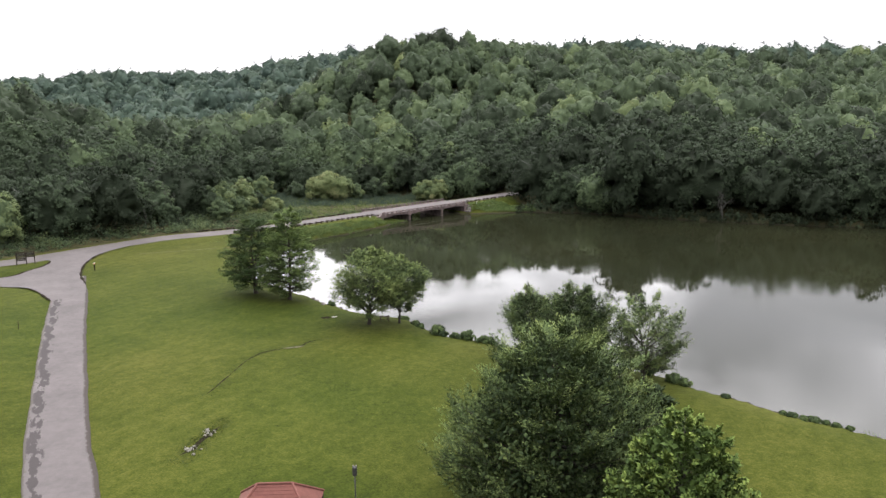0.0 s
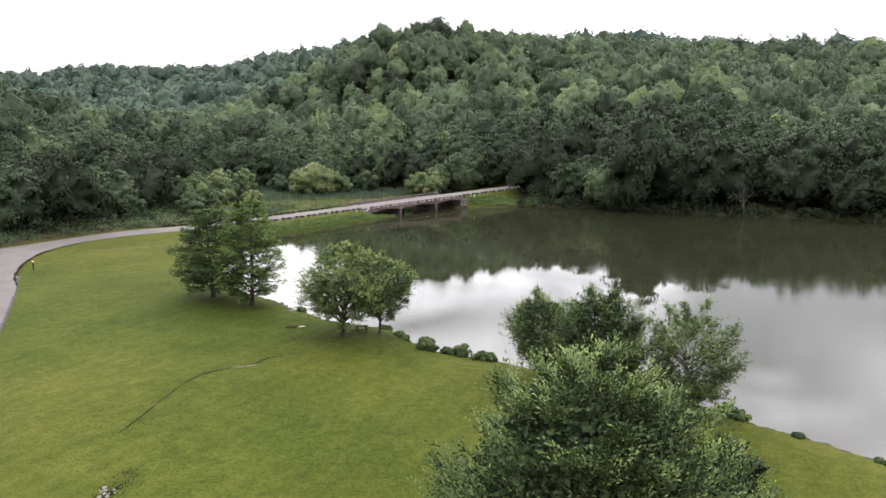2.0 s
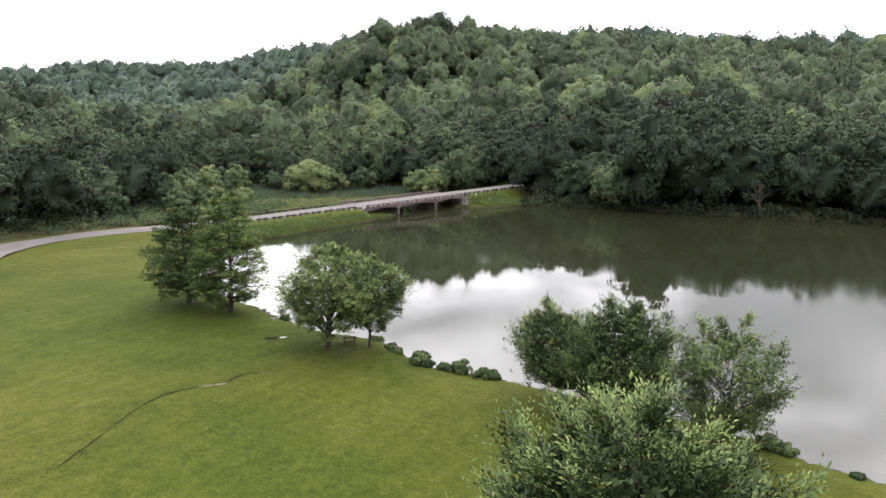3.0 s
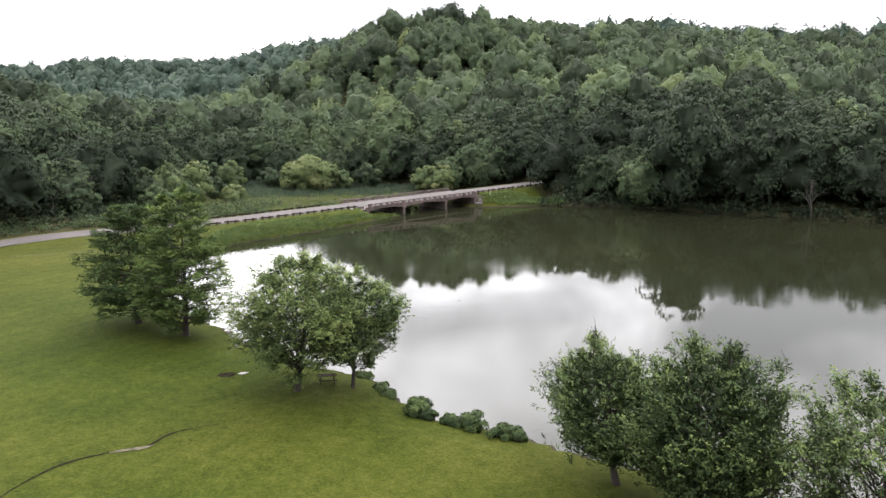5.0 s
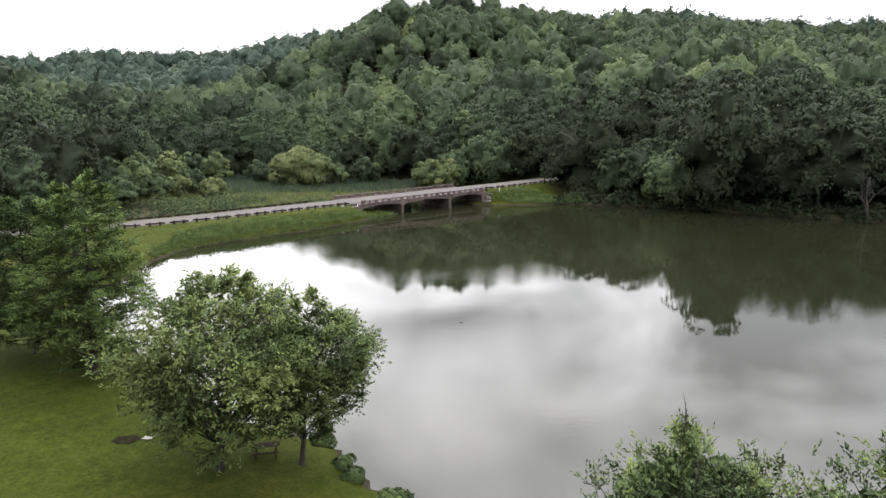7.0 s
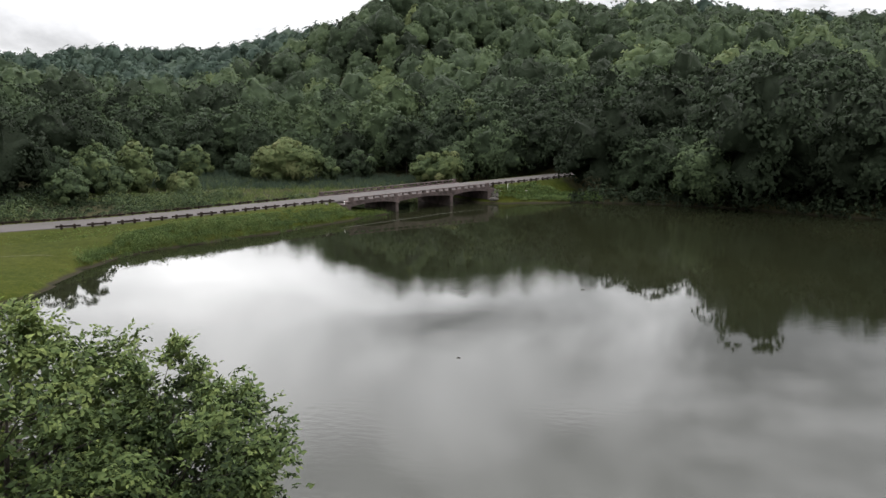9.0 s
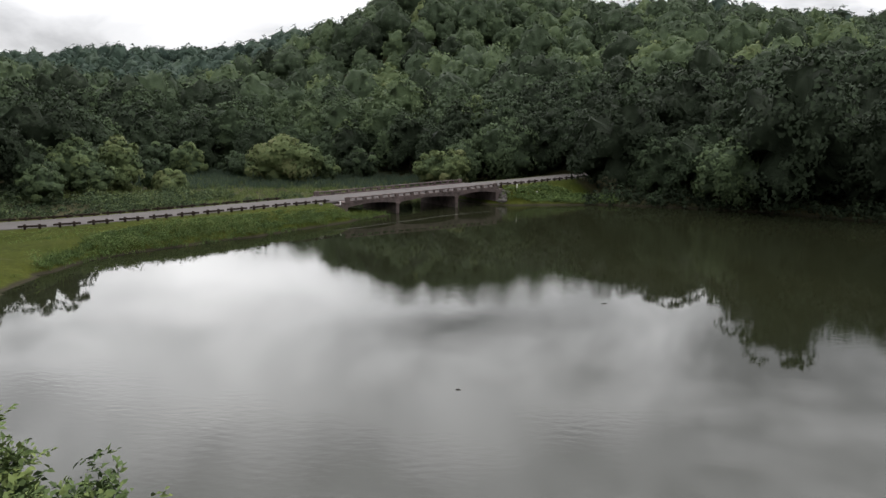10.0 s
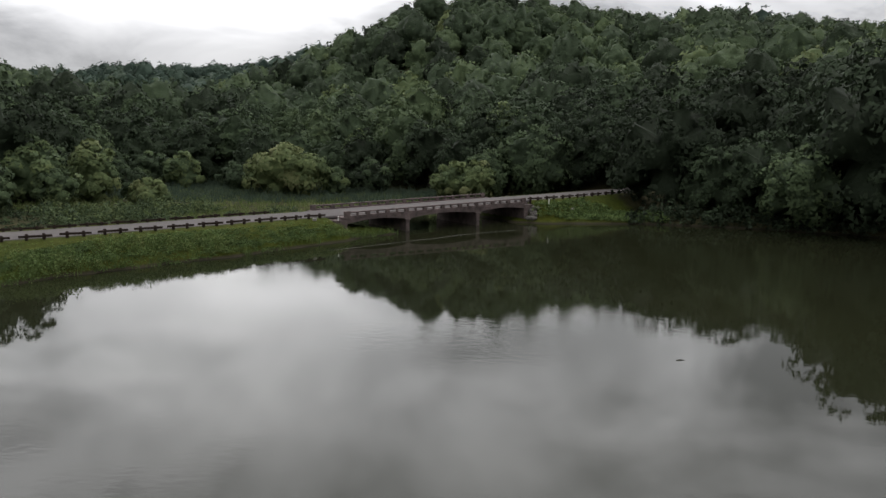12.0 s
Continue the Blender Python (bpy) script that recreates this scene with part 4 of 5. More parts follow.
# ---- the bridge ----
def bridge():
    root = tagged(new("bridge"), "old brown concrete road bridge with open parapets on two piers", "bridge")
    ahead = (BRIDGE_R - BRIDGE_L).normalized()
    side = Vector((-ahead.y, ahead.x, 0)).normalized()
    up = ahead.cross(side)
    m = Matrix((ahead, side, up)).transposed().to_4x4()
    m.translation = BRIDGE_L
    long_, half = (BRIDGE_R - BRIDGE_L).length, 4.4
    level = math.atan2(ahead.z, math.hypot(ahead.x, ahead.y))
    bm = bmesh.new()
    box(bm, -0.4, -half, -0.30, long_ + 0.4, half, -0.06, m, 0.03)
    part("deck", bm, CONCRETE, root)
    piers, ends = (8.3, 18.8), (0.2, long_ - 0.2)
    for y0, y1 in ((-half + 0.02, -half + 0.42), (-1.2, -0.8), (0.8, 1.2), (half - 0.42, half - 0.02)):
        bm = bmesh.new()
        stops = [ends[0], *piers, ends[1]]
        xs, zs = [], []
        for a, b in zip(stops, stops[1:]):
            for k in range(13):
                s = k / 12
                xs.append(a + (b - a) * s)
                zs.append(-0.84 + 0.38 * math.sin(math.pi * s) ** 0.9)
        low = [[bm.verts.new(m @ Vector((x, y, z))) for y in (y0, y1)] for x, z in zip(xs, zs)]
        top = [[bm.verts.new(m @ Vector((x, y, -0.305))) for y in (y0, y1)] for x in xs]
        for k in range(len(xs) - 1):
            if xs[k + 1] - xs[k] < 1e-6:
                continue
            bm.faces.new((low[k][0], low[k + 1][0], top[k + 1][0], top[k][0]))
            bm.faces.new((low[k + 1][1], low[k][1], top[k][1], top[k + 1][1]))
            bm.faces.new((low[k][1], low[k + 1][1], low[k + 1][0], low[k][0]))
            bm.faces.new((top[k][0], top[k + 1][0], top[k + 1][1], top[k][1]))
        part("girder", bm, CONCRETE, root)
    for x in piers:
        bm = bmesh.new()
        foot = m @ Vector((x, 0, 0))
        turn = Matrix.Translation((foot.x, foot.y, 0)) @ Matrix.Rotation(math.atan2(ahead.y, ahead.x), 4, "Z")
        box(bm, -0.28, -half + 0.1, -2.2, 0.28, half - 0.1, foot.z - 0.5, turn, 0.06)
        box(bm, -0.38, -half - 0.02, foot.z - 1.00, 0.38, half + 0.02, foot.z - 0.83, turn, 0.03)
        part("pier", bm, CONCRETE, root)
    for x0, x1 in ((-1.2, 0.2), (long_ - 0.2, long_ + 1.2)):
        bm = bmesh.new()
        foot = m @ Vector(((x0 + x1) / 2, 0, 0))
        turn = Matrix.Translation((foot.x, foot.y, 0)) @ Matrix.Rotation(math.atan2(ahead.y, ahead.x), 4, "Z")
        box(bm, -0.8, -half, -2.0, 0.8, half, foot.z - 0.36, turn, 0.05)
        part("abutment", bm, CONCRETE, root)
    panels = 10
    step = (long_ - 0.7) / panels
    for y in (-half + 0.16, half - 0.16):
        rail = new("parapet", bpy.data.meshes.new("parapet"))
        bm = bmesh.new()
        box(bm, 0, y - 0.16, -0.06, long_, y + 0.16, 0.07, m, 0.02)
        bm.to_mesh(rail.data)
        bm.free()
        rail.data.materials.append(CONCRETE)
        rail.parent = root
        bm = bmesh.new()
        box(bm, -0.05, y - 0.15, 0.36, long_ + 0.05, y + 0.15, 0.52, m, 0.03)
        part("top_rail", bm, CONCRETE, rail)
        for k in range(panels + 1):
            x = 0.35 + step * k
            bm = bmesh.new()
            last = k in (0, panels)
            w = 0.34 if last else 0.24
            box(bm, x - w, y - 0.17, 0.065, x + w, y + 0.17, 0.58 if last else 0.37, m, 0.02)
            part("baluster", bm, CONCRETE, rail)
            if k < panels:
                bm = bmesh.new()
                box(bm, x + step / 2 - 0.11, y - 0.12, 0.065, x + step / 2 + 0.11, y + 0.12, 0.37, m, 0.015)
                part("baluster", bm, CONCRETE, rail)
    return root


bridge()


# ---- guard rails along the causeway ----
def guard_rail():
    root = tagged(new("guard_rail"), "short dark timber guard rail on two posts beside the road", "guard rail", "guard rails along the road")
    for x in (-0.66, 0.66):
        bm = bmesh.new()
        box(bm, x - 0.12, -0.10, -0.5, x + 0.12, 0.10, 0.54, None, 0.02)
        part("post", bm, TIMBER, root)
    bm = bmesh.new()
    box(bm, -1.28, -0.19, 0.24, 1.28, -0.09, 0.44, None, 0.02)
    part("rail", bm, TIMBER, root)
    return root


def along(line, offset, step, keep):
    """Even places beside a line, with the way it goes there."""
    run = np.concatenate([[0], np.cumsum(np.linalg.norm(np.diff(line[:, :2], axis=0), axis=1))])
    for d in np.arange(0, run[-1], step):
        c = np.array([np.interp(d, run, line[:, k]) for k in range(3)])
        e = np.array([np.interp(d + 0.5, run, line[:, k]) for k in range(2)]) - c[:2]
        e = e / max(np.linalg.norm(e), 1e-6)
        x, y = c[0] + e[1] * offset, c[1] - e[0] * offset
        if keep(c[0]):
            yield x, y, c[2], math.degrees(math.atan2(e[1], e[0]))


first = None
spread = np.random.default_rng(11)
for offset, keep in ((3.6, lambda x: -49.5 < x < -24.6), (3.6, lambda x: -2.6 < x < 17), (-3.5, lambda x: -54 < x < -26)):
    for x, y, z, a in along(LINES["main"][0], offset, 2.95, keep):
        m = pose(x, y, z - (0.03 if offset > 0 else 0.20), spread.normal() * 1.2, spread.normal() * 0.8, a + (0 if offset > 0 else 180) + spread.normal() * 1.5)
        if first is None:
            first = guard_rail()
            first.matrix_basis = m
        else:
            copy_thing(first, m)


# ---- posts, sign, shelter ----
def marker_post(x, y, high, label):
    root = tagged(new("marker_post"), label, "marker post", "white marker posts")
    bm = bmesh.new()
    tube(bm, [(0, 0, -0.3), (0, 0, high * 0.5), (0, 0, high)], [0.055, 0.055, 0.05], 8)
    part("post", bm, WHITE, root)
    bm = bmesh.new()
    box(bm, -0.06, -0.06, high - 0.12, 0.06, 0.06, high + 0.03, None, 0.015)
    part("cap", bm, WHITE, root)
    root.matrix_basis = pose(x, y, ground_z(x, y), 2, 1, 20)


marker_post(-20.9, 173.4, 1.0, "white marker post on the weedy bank by the bridge")
marker_post(2.4, 193.4, 0.9, "white marker post on the grassy bank by the bridge")
for x, y in ((-22.9, 171.2), (5.6, 195.0)):
    bm = bmesh.new()
    box(bm, -0.22, -0.14, -0.05, 0.22, 0.14, 0.26, Matrix.Rotation(0.5, 4, "Z"), 0.05)
    ob = part("marker_block", bm, CONCRETE_PALE)
    ob.matrix_basis = pose(x, y, ground_z(x, y), 5, 3, 0)
    tagged(ob, "small white concrete block lying in the grass", "block")


def direction_sign():
    root = tagged(new("direction_sign"), "dark brown timber direction sign with slats on three posts", "sign")
    for x in (-1.35, 0.1, 1.35):
        bm = bmesh.new()
        box(bm, x - 0.07, -0.07, -0.3, x + 0.07, 0.07, 2.1, None, 0.015)
        part("post", bm, TIMBER, root)
    for x0, x1, rows in ((-1.27, 0.02, 5), (0.18, 1.27, 3)):
        for k in range(rows):
            bm = bmesh.new()
            z = 1.78 - 0.27 * k
            box(bm, x0, -0.12, z, x1, -0.075, z + 0.21, None, 0.01)
            slat = part("slat", bm, BOARD, root)
            bm = bmesh.new()
            box(bm, x0 + 0.14, -0.127, z + 0.08, x1 - 0.2 - 0.08 * (k % 2), -0.1215, z + 0.13)
            part("lettering", bm, LETTER, slat, "unreadable faded lettering")
    bm = bmesh.new()
    box(bm, -1.45, -0.09, 2.08, 1.45, 0.09, 2.2, None, 0.02)
    part("top_beam", bm, TIMBER, root)
    root.matrix_basis = pose(-75.2, 120.6, ground_z(-75.2, 120.6), 0, 0, 28)


direction_sign()


def reflector_post():
    root = tagged(new("reflector_post"), "short dark post with a red and white top beside the road", "post")
    bm = bmesh.new()
    box(bm, -0.09, -0.09, -0.3, 0.09, 0.09, 1.05, None, 0.02)
    part("post", bm, TIMBER, root)
    bm = bmesh.new()
    box(bm, -0.10, -0.10, 1.05, 0.10, 0.10, 1.28, None, 0.03)
    part("head", bm, WHITE, root, "white painted head")
    bm = bmesh.new()
    box(bm, -0.105, -0.11, 1.07, 0.105, 0.11, 1.20, None, 0.02)
    part("band", bm, RED, root, "red band")
    root.matrix_basis = pose(-61.2, 116.4, ground_z(-61.2, 116.4), 0, 0, 30)


reflector_post()
bm = bmesh.new()
tube(bm, [(0, 0, -0.2), (0.02, 0, 0.5), (0.03, 0.02, 1.0)], [0.05, 0.045, 0.04], 6)
ob = part("stake", bm, TIMBER)
ob.matrix_basis = pose(-53.6, 83.0, ground_z(-53.6, 83.0))
tagged(ob, "thin dark stake standing in the lawn", "stake")


def shelter():
    """A park shelter: a hipped roof of shingles on posts."""
    root = tagged(new("park_shelter"), "park shelter with a red shingled hip roof", "shelter")
    bm = bmesh.new()
    long_, deep, eave, ridge, half = 2.5, 2.1, 2.3, 3.95, 1.0
    v = [bm.verts.new(p) for p in ((-long_, -deep, eave), (long_, -deep, eave), (long_, deep, eave), (-long_, deep, eave), (-half, 0, ridge), (half, 0, ridge))]
    for f in ((0, 1, 5, 4), (1, 2, 5), (2, 3, 4, 5), (3, 0, 4), (3, 2, 1, 0)):
        bm.faces.new([v[k] for k in f])
    roof = part("roof", bm, SHINGLE, root, "red shingled hip roof")
    slope = math.hypot(deep, ridge - eave)
    for face in (-1, 1):
        for k in range(12):
            s0, s1 = k / 12, (k + 1.25) / 12
            bm = bmesh.new()
            w0, w1 = long_ + (half - long_) * s0, long_ + (half - long_) * min(s1, 1)
            rows = []
            for s, w, up in ((s0, w0, 0.035), (min(s1, 1), w1, 0.012)):
                rows.append([bm.verts.new((x, face * deep * (1 - s), eave + (ridge - eave) * s + up)) for x in (-w, w)])
            lows = [bm.verts.new((x, face * deep * (1 - s0), eave + (ridge - eave) * s0 + 0.002)) for x in (-w0, w0)]
            bm.faces.new((rows[0][0], rows[0][1], rows[1][1], rows[1][0]))
            bm.faces.new((lows[0], lows[1], rows[0][1], rows[0][0]))
            part("shingle_course", bm, SHINGLE, roof)
    for a, b in (((-long_, -deep, eave), (-half, 0, ridge)), ((long_, -deep, eave), (half, 0, ridge)), ((long_, deep, eave), (half, 0, ridge)), ((-long_, deep, eave), (-half, 0, ridge)), ((-half, 0, ridge), (half, 0, ridge))):
        bm = bmesh.new()
        tube(bm, [Vector(a) + Vector((0, 0, 0.03)), Vector(b) + Vector((0, 0, 0.03))], [0.07, 0.07], 6)
        part("ridge_cap", bm, SHINGLE, roof)
    for x in (-2.4, 2.4):
        for y in (-1.9, 1.9):
            bm = bmesh.new()
            box(bm, x - 0.09, y - 0.09, -0.3, x + 0.09, y + 0.09, 2.32, None, 0.01)
            part("post", bm, TIMBER, root)
    root.matrix_basis = pose(-11.2, 39.0, ground_z(-11.2, 39.0), 0, 0, 4)


shelter()


def lamp_post():
    root = tagged(new("lamp_post"), "slim dark post with a dark lantern head", "lamp post")
    bm = bmesh.new()
    tube(bm, [(0, 0, -0.3), (0, 0, 1.6), (0, 0, 2.75)], [0.05, 0.04, 0.035], 8)
    part("pole", bm, METAL, root)
    bm = bmesh.new()
    box(bm, -0.13, -0.13, 2.75, 0.13, 0.13, 3.35, None, 0.05)
    part("lantern", bm, METAL, root)
    for x in (-0.09, 0.09):
        bm = bmesh.new()
        box(bm, x - 0.05, -0.06, 3.34, x + 0.05, 0.06, 3.44, None, 0.02)
        part("finial", bm, STONE, root, "grey finial")
    root.matrix_basis = pose(-7.1, 42.4, ground_z(-7.1, 42.4))


lamp_post()


def picnic_table():
    root = tagged(new("picnic_table"), "weathered brown picnic table under the shore trees", "picnic table")
    for k in range(5):
        bm = bmesh.new()
        box(bm, -0.9, -0.37 + 0.15 * k, 0.71, 0.9, -0.24 + 0.15 * k, 0.755, None, 0.008)
        part("plank", bm, TIMBER, root)
    for y in (-0.72, 0.72):
        bm = bmesh.new()
        box(bm, -0.9, y - 0.13, 0.42, 0.9, y + 0.13, 0.46, None, 0.008)
        part("bench", bm, TIMBER, root)
    for x in (-0.65, 0.65):
        for y in (-1, 1):
            bm = bmesh.new()
            tube(bm, [(x, y * 0.72, -0.05), (x, y * 0.22, 0.71)], [0.05, 0.05], 4)
            part("leg", bm, TIMBER, root)
        bm = bmesh.new()
        box(bm, x - 0.03, -0.78, 0.36, x + 0.03, 0.78, 0.42, None, 0.005)
        part("crossbar", bm, TIMBER, root)
    root.matrix_basis = pose(-10.4, 88.2, ground_z(-10.4, 88.2), 0, 0, 15) @ Matrix.Scale(0.72, 4)


picnic_table()


# ---- stones, channel, floating things ----
def boulder(seed, size):
    rng = np.random.default_rng(seed)
    v, f = ICO2
    v = v * (1 + 0.16 * rng.normal(size=(len(v), 1))) * np.array([1, rng.uniform(0.6, 0.95), rng.uniform(0.45, 0.7)]) * size
    return mesh_of("stone", v, tris=f)


stones = [boulder(k, 0.5) for k in range(5)]


def stone_group(name, places, mat, label, seed):
    """Loose stones, each a part of its heap."""
    rng = np.random.default_rng(seed)
    root = tagged(new(name), label, "stones")
    cx, cy = places[0][:2]
    base = ground_z(cx, cy)
    root.matrix_basis = pose(cx, cy, base)
    for x, y, size in places:
        me = stones[rng.integers(5)].copy()
        me.materials.append(mat)
        ob = new("stone", me)
        ob.parent = root
        ob.matrix_basis = pose(x - cx, y - cy, max(ground_z(x, y), -0.05) - base + 0.06 * size, rng.uniform(-15, 15), rng.uniform(-15, 15), rng.uniform(0, 360)) @ Matrix.Scale(size, 4)


ROCK1, ROCK2 = (-21.0, 51.5), (-20.6, 54.6)
rng = np.random.default_rng(3)
stone_group("rubble_heap", [(ROCK1[0] + rng.normal() * 0.22, ROCK1[1] + rng.normal() * 0.34, rng.uniform(0.10, 0.34)) for _ in range(16)], STONE_PALE, "pale broken stones in a worn hollow of the lawn", 1)
stone_group("rubble_heap", [(ROCK2[0] + rng.normal() * 0.26, ROCK2[1] + rng.normal() * 0.26, rng.uniform(0.10, 0.34)) for _ in range(14)], STONE_PALE, "pale broken stones beside a worn hollow of the lawn", 2)
stone_group("shore_stones", [(x + rng.normal() * 0.35, y + rng.normal() * 0.35, rng.uniform(0.5, 1.1)) for x, y in ((-22.7, 102.4), (-21.3, 100.6), (-19.3, 97.4), (-18.9, 97.1), (-17.2, 96.3), (-20.4, 99.6))], STONE, "dark wet stones along the lake edge", 3)
stone_group("abutment_stones", [(-0.2 + 0.45 * (k % 3) + rng.normal() * 0.15, 191.6 + 0.5 * (k // 3) + rng.normal() * 0.15, rng.uniform(0.8, 1.3)) for k in range(9)], STONE, "stacked grey stones at the bridge abutment", 4)


def strip(name, points, wide, mat, label, category, lift=0.012, ragged=0.35, step=0.25):
    """A narrow uneven band that lies on the ground."""
    line = curve_through([(x, y, 0) for x, y in points], step)
    side = np.gradient(line[:, :2], axis=0)
    side = np.stack([side[:, 1], -side[:, 0]], -1) / np.linalg.norm(side, axis=1)[:, None]
    n = np.arange(len(line))
    w = wide * (1 + ragged * waves(n * 1.3, n * 0.4)) * np.clip(np.minimum(n, n[::-1]) / 6, 0.05, 1)
    rows = []
    for a in (-0.5, 0, 0.5):
        p = line[:, :2] + side * (w * a)[:, None]
        rows.append(np.concatenate([p, (np.maximum(land(p), 0) + lift)[:, None]], 1))
    v = np.stack(rows, 1).reshape(-1, 3)
    k = np.arange(len(line) - 1)[:, None] * 3 + np.arange(2)[None]
    q = np.stack([k, k + 1, k + 4, k + 3], -1).reshape(-1, 4)
    return tagged(new(name, mesh_of(name, v, q, mat=mat)), label, category, kind="structure")


SOIL = plain("dark_soil", (0.007, 0.0062, 0.004), (0.024, 0.020, 0.012), 3, 0.95, 0.6, 0.02, spec=0.02)
EARTH = plain("worn_earth", (0.042, 0.040, 0.024), (0.120, 0.108, 0.072), 3, 0.95, 0.4, 0.01, spec=0.05)
SCUM = plain("pale_scum", (0.018, 0.017, 0.012), (0.045, 0.040, 0.028), 2, 0.9, 0.2, 0.004)
CHANNEL = [(-23.8, 62.6), (-23.6, 64.4), (-23.4, 66.7), (-23.2, 69.5), (-22.9, 72.4), (-22.0, 74.8), (-20.4, 76.3), (-18.6, 77.2), (-17.7, 79.2), (-15.5, 80.6)]
strip("drain_channel", CHANNEL, 0.12, SOIL, "narrow eroded drain channel across the lawn", "channel", 0.02, 0.95)
strip("drain_channel_apron", [(-20.2, 76.35), (-19.3, 76.8), (-18.5, 77.15), (-18.1, 77.6)], 0.34, EARTH, "pale worn earth apron of the drain channel", "channel", 0.036, 0.5, 0.1)
for points in ([(-66.2, 130.5), (-66.55, 127.3), (-65.3, 121.3), (-62.9, 115.4), (-60.8, 111.3), (-57.4, 106.2)], [(-57.4, 96.7), (-59.2, 98.5), (-61.7, 101.1), (-64.3, 102.8), (-67.5, 104.1)],
               [(-74.5, 110.5), (-72.9, 111.3), (-71.3, 113.2), (-70.7, 116.6), (-71.2, 120.2), (-72.3, 123.0)]):
    strip("road_edge", points, 0.34, SOIL, "dark soil and dead leaves along the road's edge", "road edge", 0.135, 0.8)
strip("worn_hollow", [(-21.5, 50.4), (-21.0, 51.6), (-20.8, 53.2), (-20.5, 54.8), (-20.2, 56.0)], 0.45, SOIL, "dark worn hollow in the lawn", "hollow", 0.02, 0.8)
strip("drain_outlet", [(-17.2, 89.3), (-16.9, 89.5), (-16.5, 89.7)], 0.5, CONCRETE_PALE, "pale concrete drain outlet in the lawn", "drain", 0.05, 0.35, 0.05)
strip("drain_hollow", [(-18.6, 88.9), (-17.9, 89.2), (-17.2, 89.4)], 0.9, SOIL, "dark muddy hollow beside the drain outlet", "drain", 0.03, 0.35, 0.06)
strip("footpath", [(-60.5, 129.2), (-55.2, 131.9), (-48.4, 135.3), (-41.5, 138.2)], 0.22, EARTH, "pale narrow footpath near the lake", "path", 0.03, 0.15)
strip("scum_line", [(-19.6, 163.5), (-16.5, 167), (-13.1, 171.1), (-10.3, 174.2), (-7.3, 178), (-4, 181), (-1.0, 183.5)], 0.20, SCUM, "thin pale line of scum floating near the bridge", "scum line", 0.006)
bm = bmesh.new()
tube(bm, [(-0.5, 0, 0.02), (0, 0.06, 0.05), (0.5, 0, 0.0)], [0.10, 0.13, 0.06], 7)
ob = part("floating_log", bm, BARK)
ob.matrix_basis = pose(-1.8, 114.6, 0) @ Matrix.Scale(0.28, 4)
tagged(ob, "short dark log floating in the lake", "log")
bm = bmesh.new()
tube(bm, [(-0.6, 0, 0.0), (0, 0.1, 0.03), (0.6, 0, 0.0)], [0.08, 0.12, 0.05], 7)
ob = part("floating_log", bm, BARK_GREY)
ob.matrix_basis = pose(7.9, 132.8, 0, 0, 0, 10) @ Matrix.Scale(0.36, 4)
tagged(ob, "pale log floating far out in the lake", "log")


# ---- shrubs, reeds and weeds ----
def shrub(name, seed, x, y, radius, high, tint, label, mat=None, leaf=0.3, leaves=2500, category="shrub", group=""):
    root = tagged(new(name), label, category, group)
    bm = bmesh.new()
    r = np.random.default_rng(seed)
    for k in range(5):
        a = math.tau * k / 5 + r.uniform(0, 1)
        tube(bm, [(0.1 * math.cos(a), 0.1 * math.sin(a), -0.1), (0.3 * radius * math.cos(a), 0.3 * radius * math.sin(a), high * 0.4), (0.55 * radius * math.cos(a), 0.55 * radius * math.sin(a), high * 0.8)], [0.03 * high ** 0.5, 0.025 * high ** 0.5, 0.01], 5)
    part("stems", bm, BARK, root)
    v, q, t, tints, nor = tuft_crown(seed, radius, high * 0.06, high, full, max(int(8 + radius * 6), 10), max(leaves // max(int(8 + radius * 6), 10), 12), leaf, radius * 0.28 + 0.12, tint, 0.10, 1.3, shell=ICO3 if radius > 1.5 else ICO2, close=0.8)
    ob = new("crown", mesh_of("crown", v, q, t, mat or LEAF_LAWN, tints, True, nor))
    ob.parent = root
    root.matrix_basis = pose(x, y, max(ground_z(x, y), 0.0))


for k, (x, y, r, h) in enumerate(((-3.6, 83.9, 1.0, 1.3), (-2.9, 83.2, 0.6, 0.7), (-1.6, 82.7, 0.55, 0.7), (0.0, 81.9, 0.95, 1.15), (-1.0, 82.2, 0.5, 0.5), (1.9, 80.7, 0.9, 0.85), (2.7, 80.4, 0.6, 0.6),
                                  (-6.6, 88.4, 0.6, 0.5), (-5.9, 87.2, 0.6, 0.45), (-8.3, 91.0, 0.7, 0.6), (-18.6, 97.4, 0.7, 0.6), (19.8, 68.3, 0.9, 0.9), (20.6, 67.4, 0.7, 0.7), (18.0, 70.4, 1.0, 1.2), (23.4, 64.3, 0.35, 0.3), (27.2, 60.9, 0.3, 0.25), (27.8, 60.4, 0.45, 0.3), (28.5, 59.9, 0.35, 0.25), (29.2, 59.4, 0.5, 0.35), (29.9, 58.9, 0.3, 0.25), (30.5, 58.4, 0.4, 0.3), (31.3, 57.8, 0.3, 0.2))):
    shrub("shore_shrub", 200 + k, x, y, r * 0.86, h * 0.9, 0.20, "low dark green shrub at the lake edge", None, 0.13, 1500, group="shrubs along the shore")
shrub("willow_shrub", 230, -40.5, 214, 5.8, 8.4, 0.72, "wide bright green willow shrub in the wet meadow", LEAF_WOODS, 0.5, 5500)
shrub("meadow_shrub", 231, -61.6, 220.5, 3.4, 6.4, 0.52, "round green shrub at the back of the meadow", LEAF_WOODS, 0.45, 2600)
shrub("meadow_shrub", 232, -33.2, 217.5, 2.4, 4.8, 0.50, "upright green shrub in the wet meadow", LEAF_WOODS, 0.42, 1600)
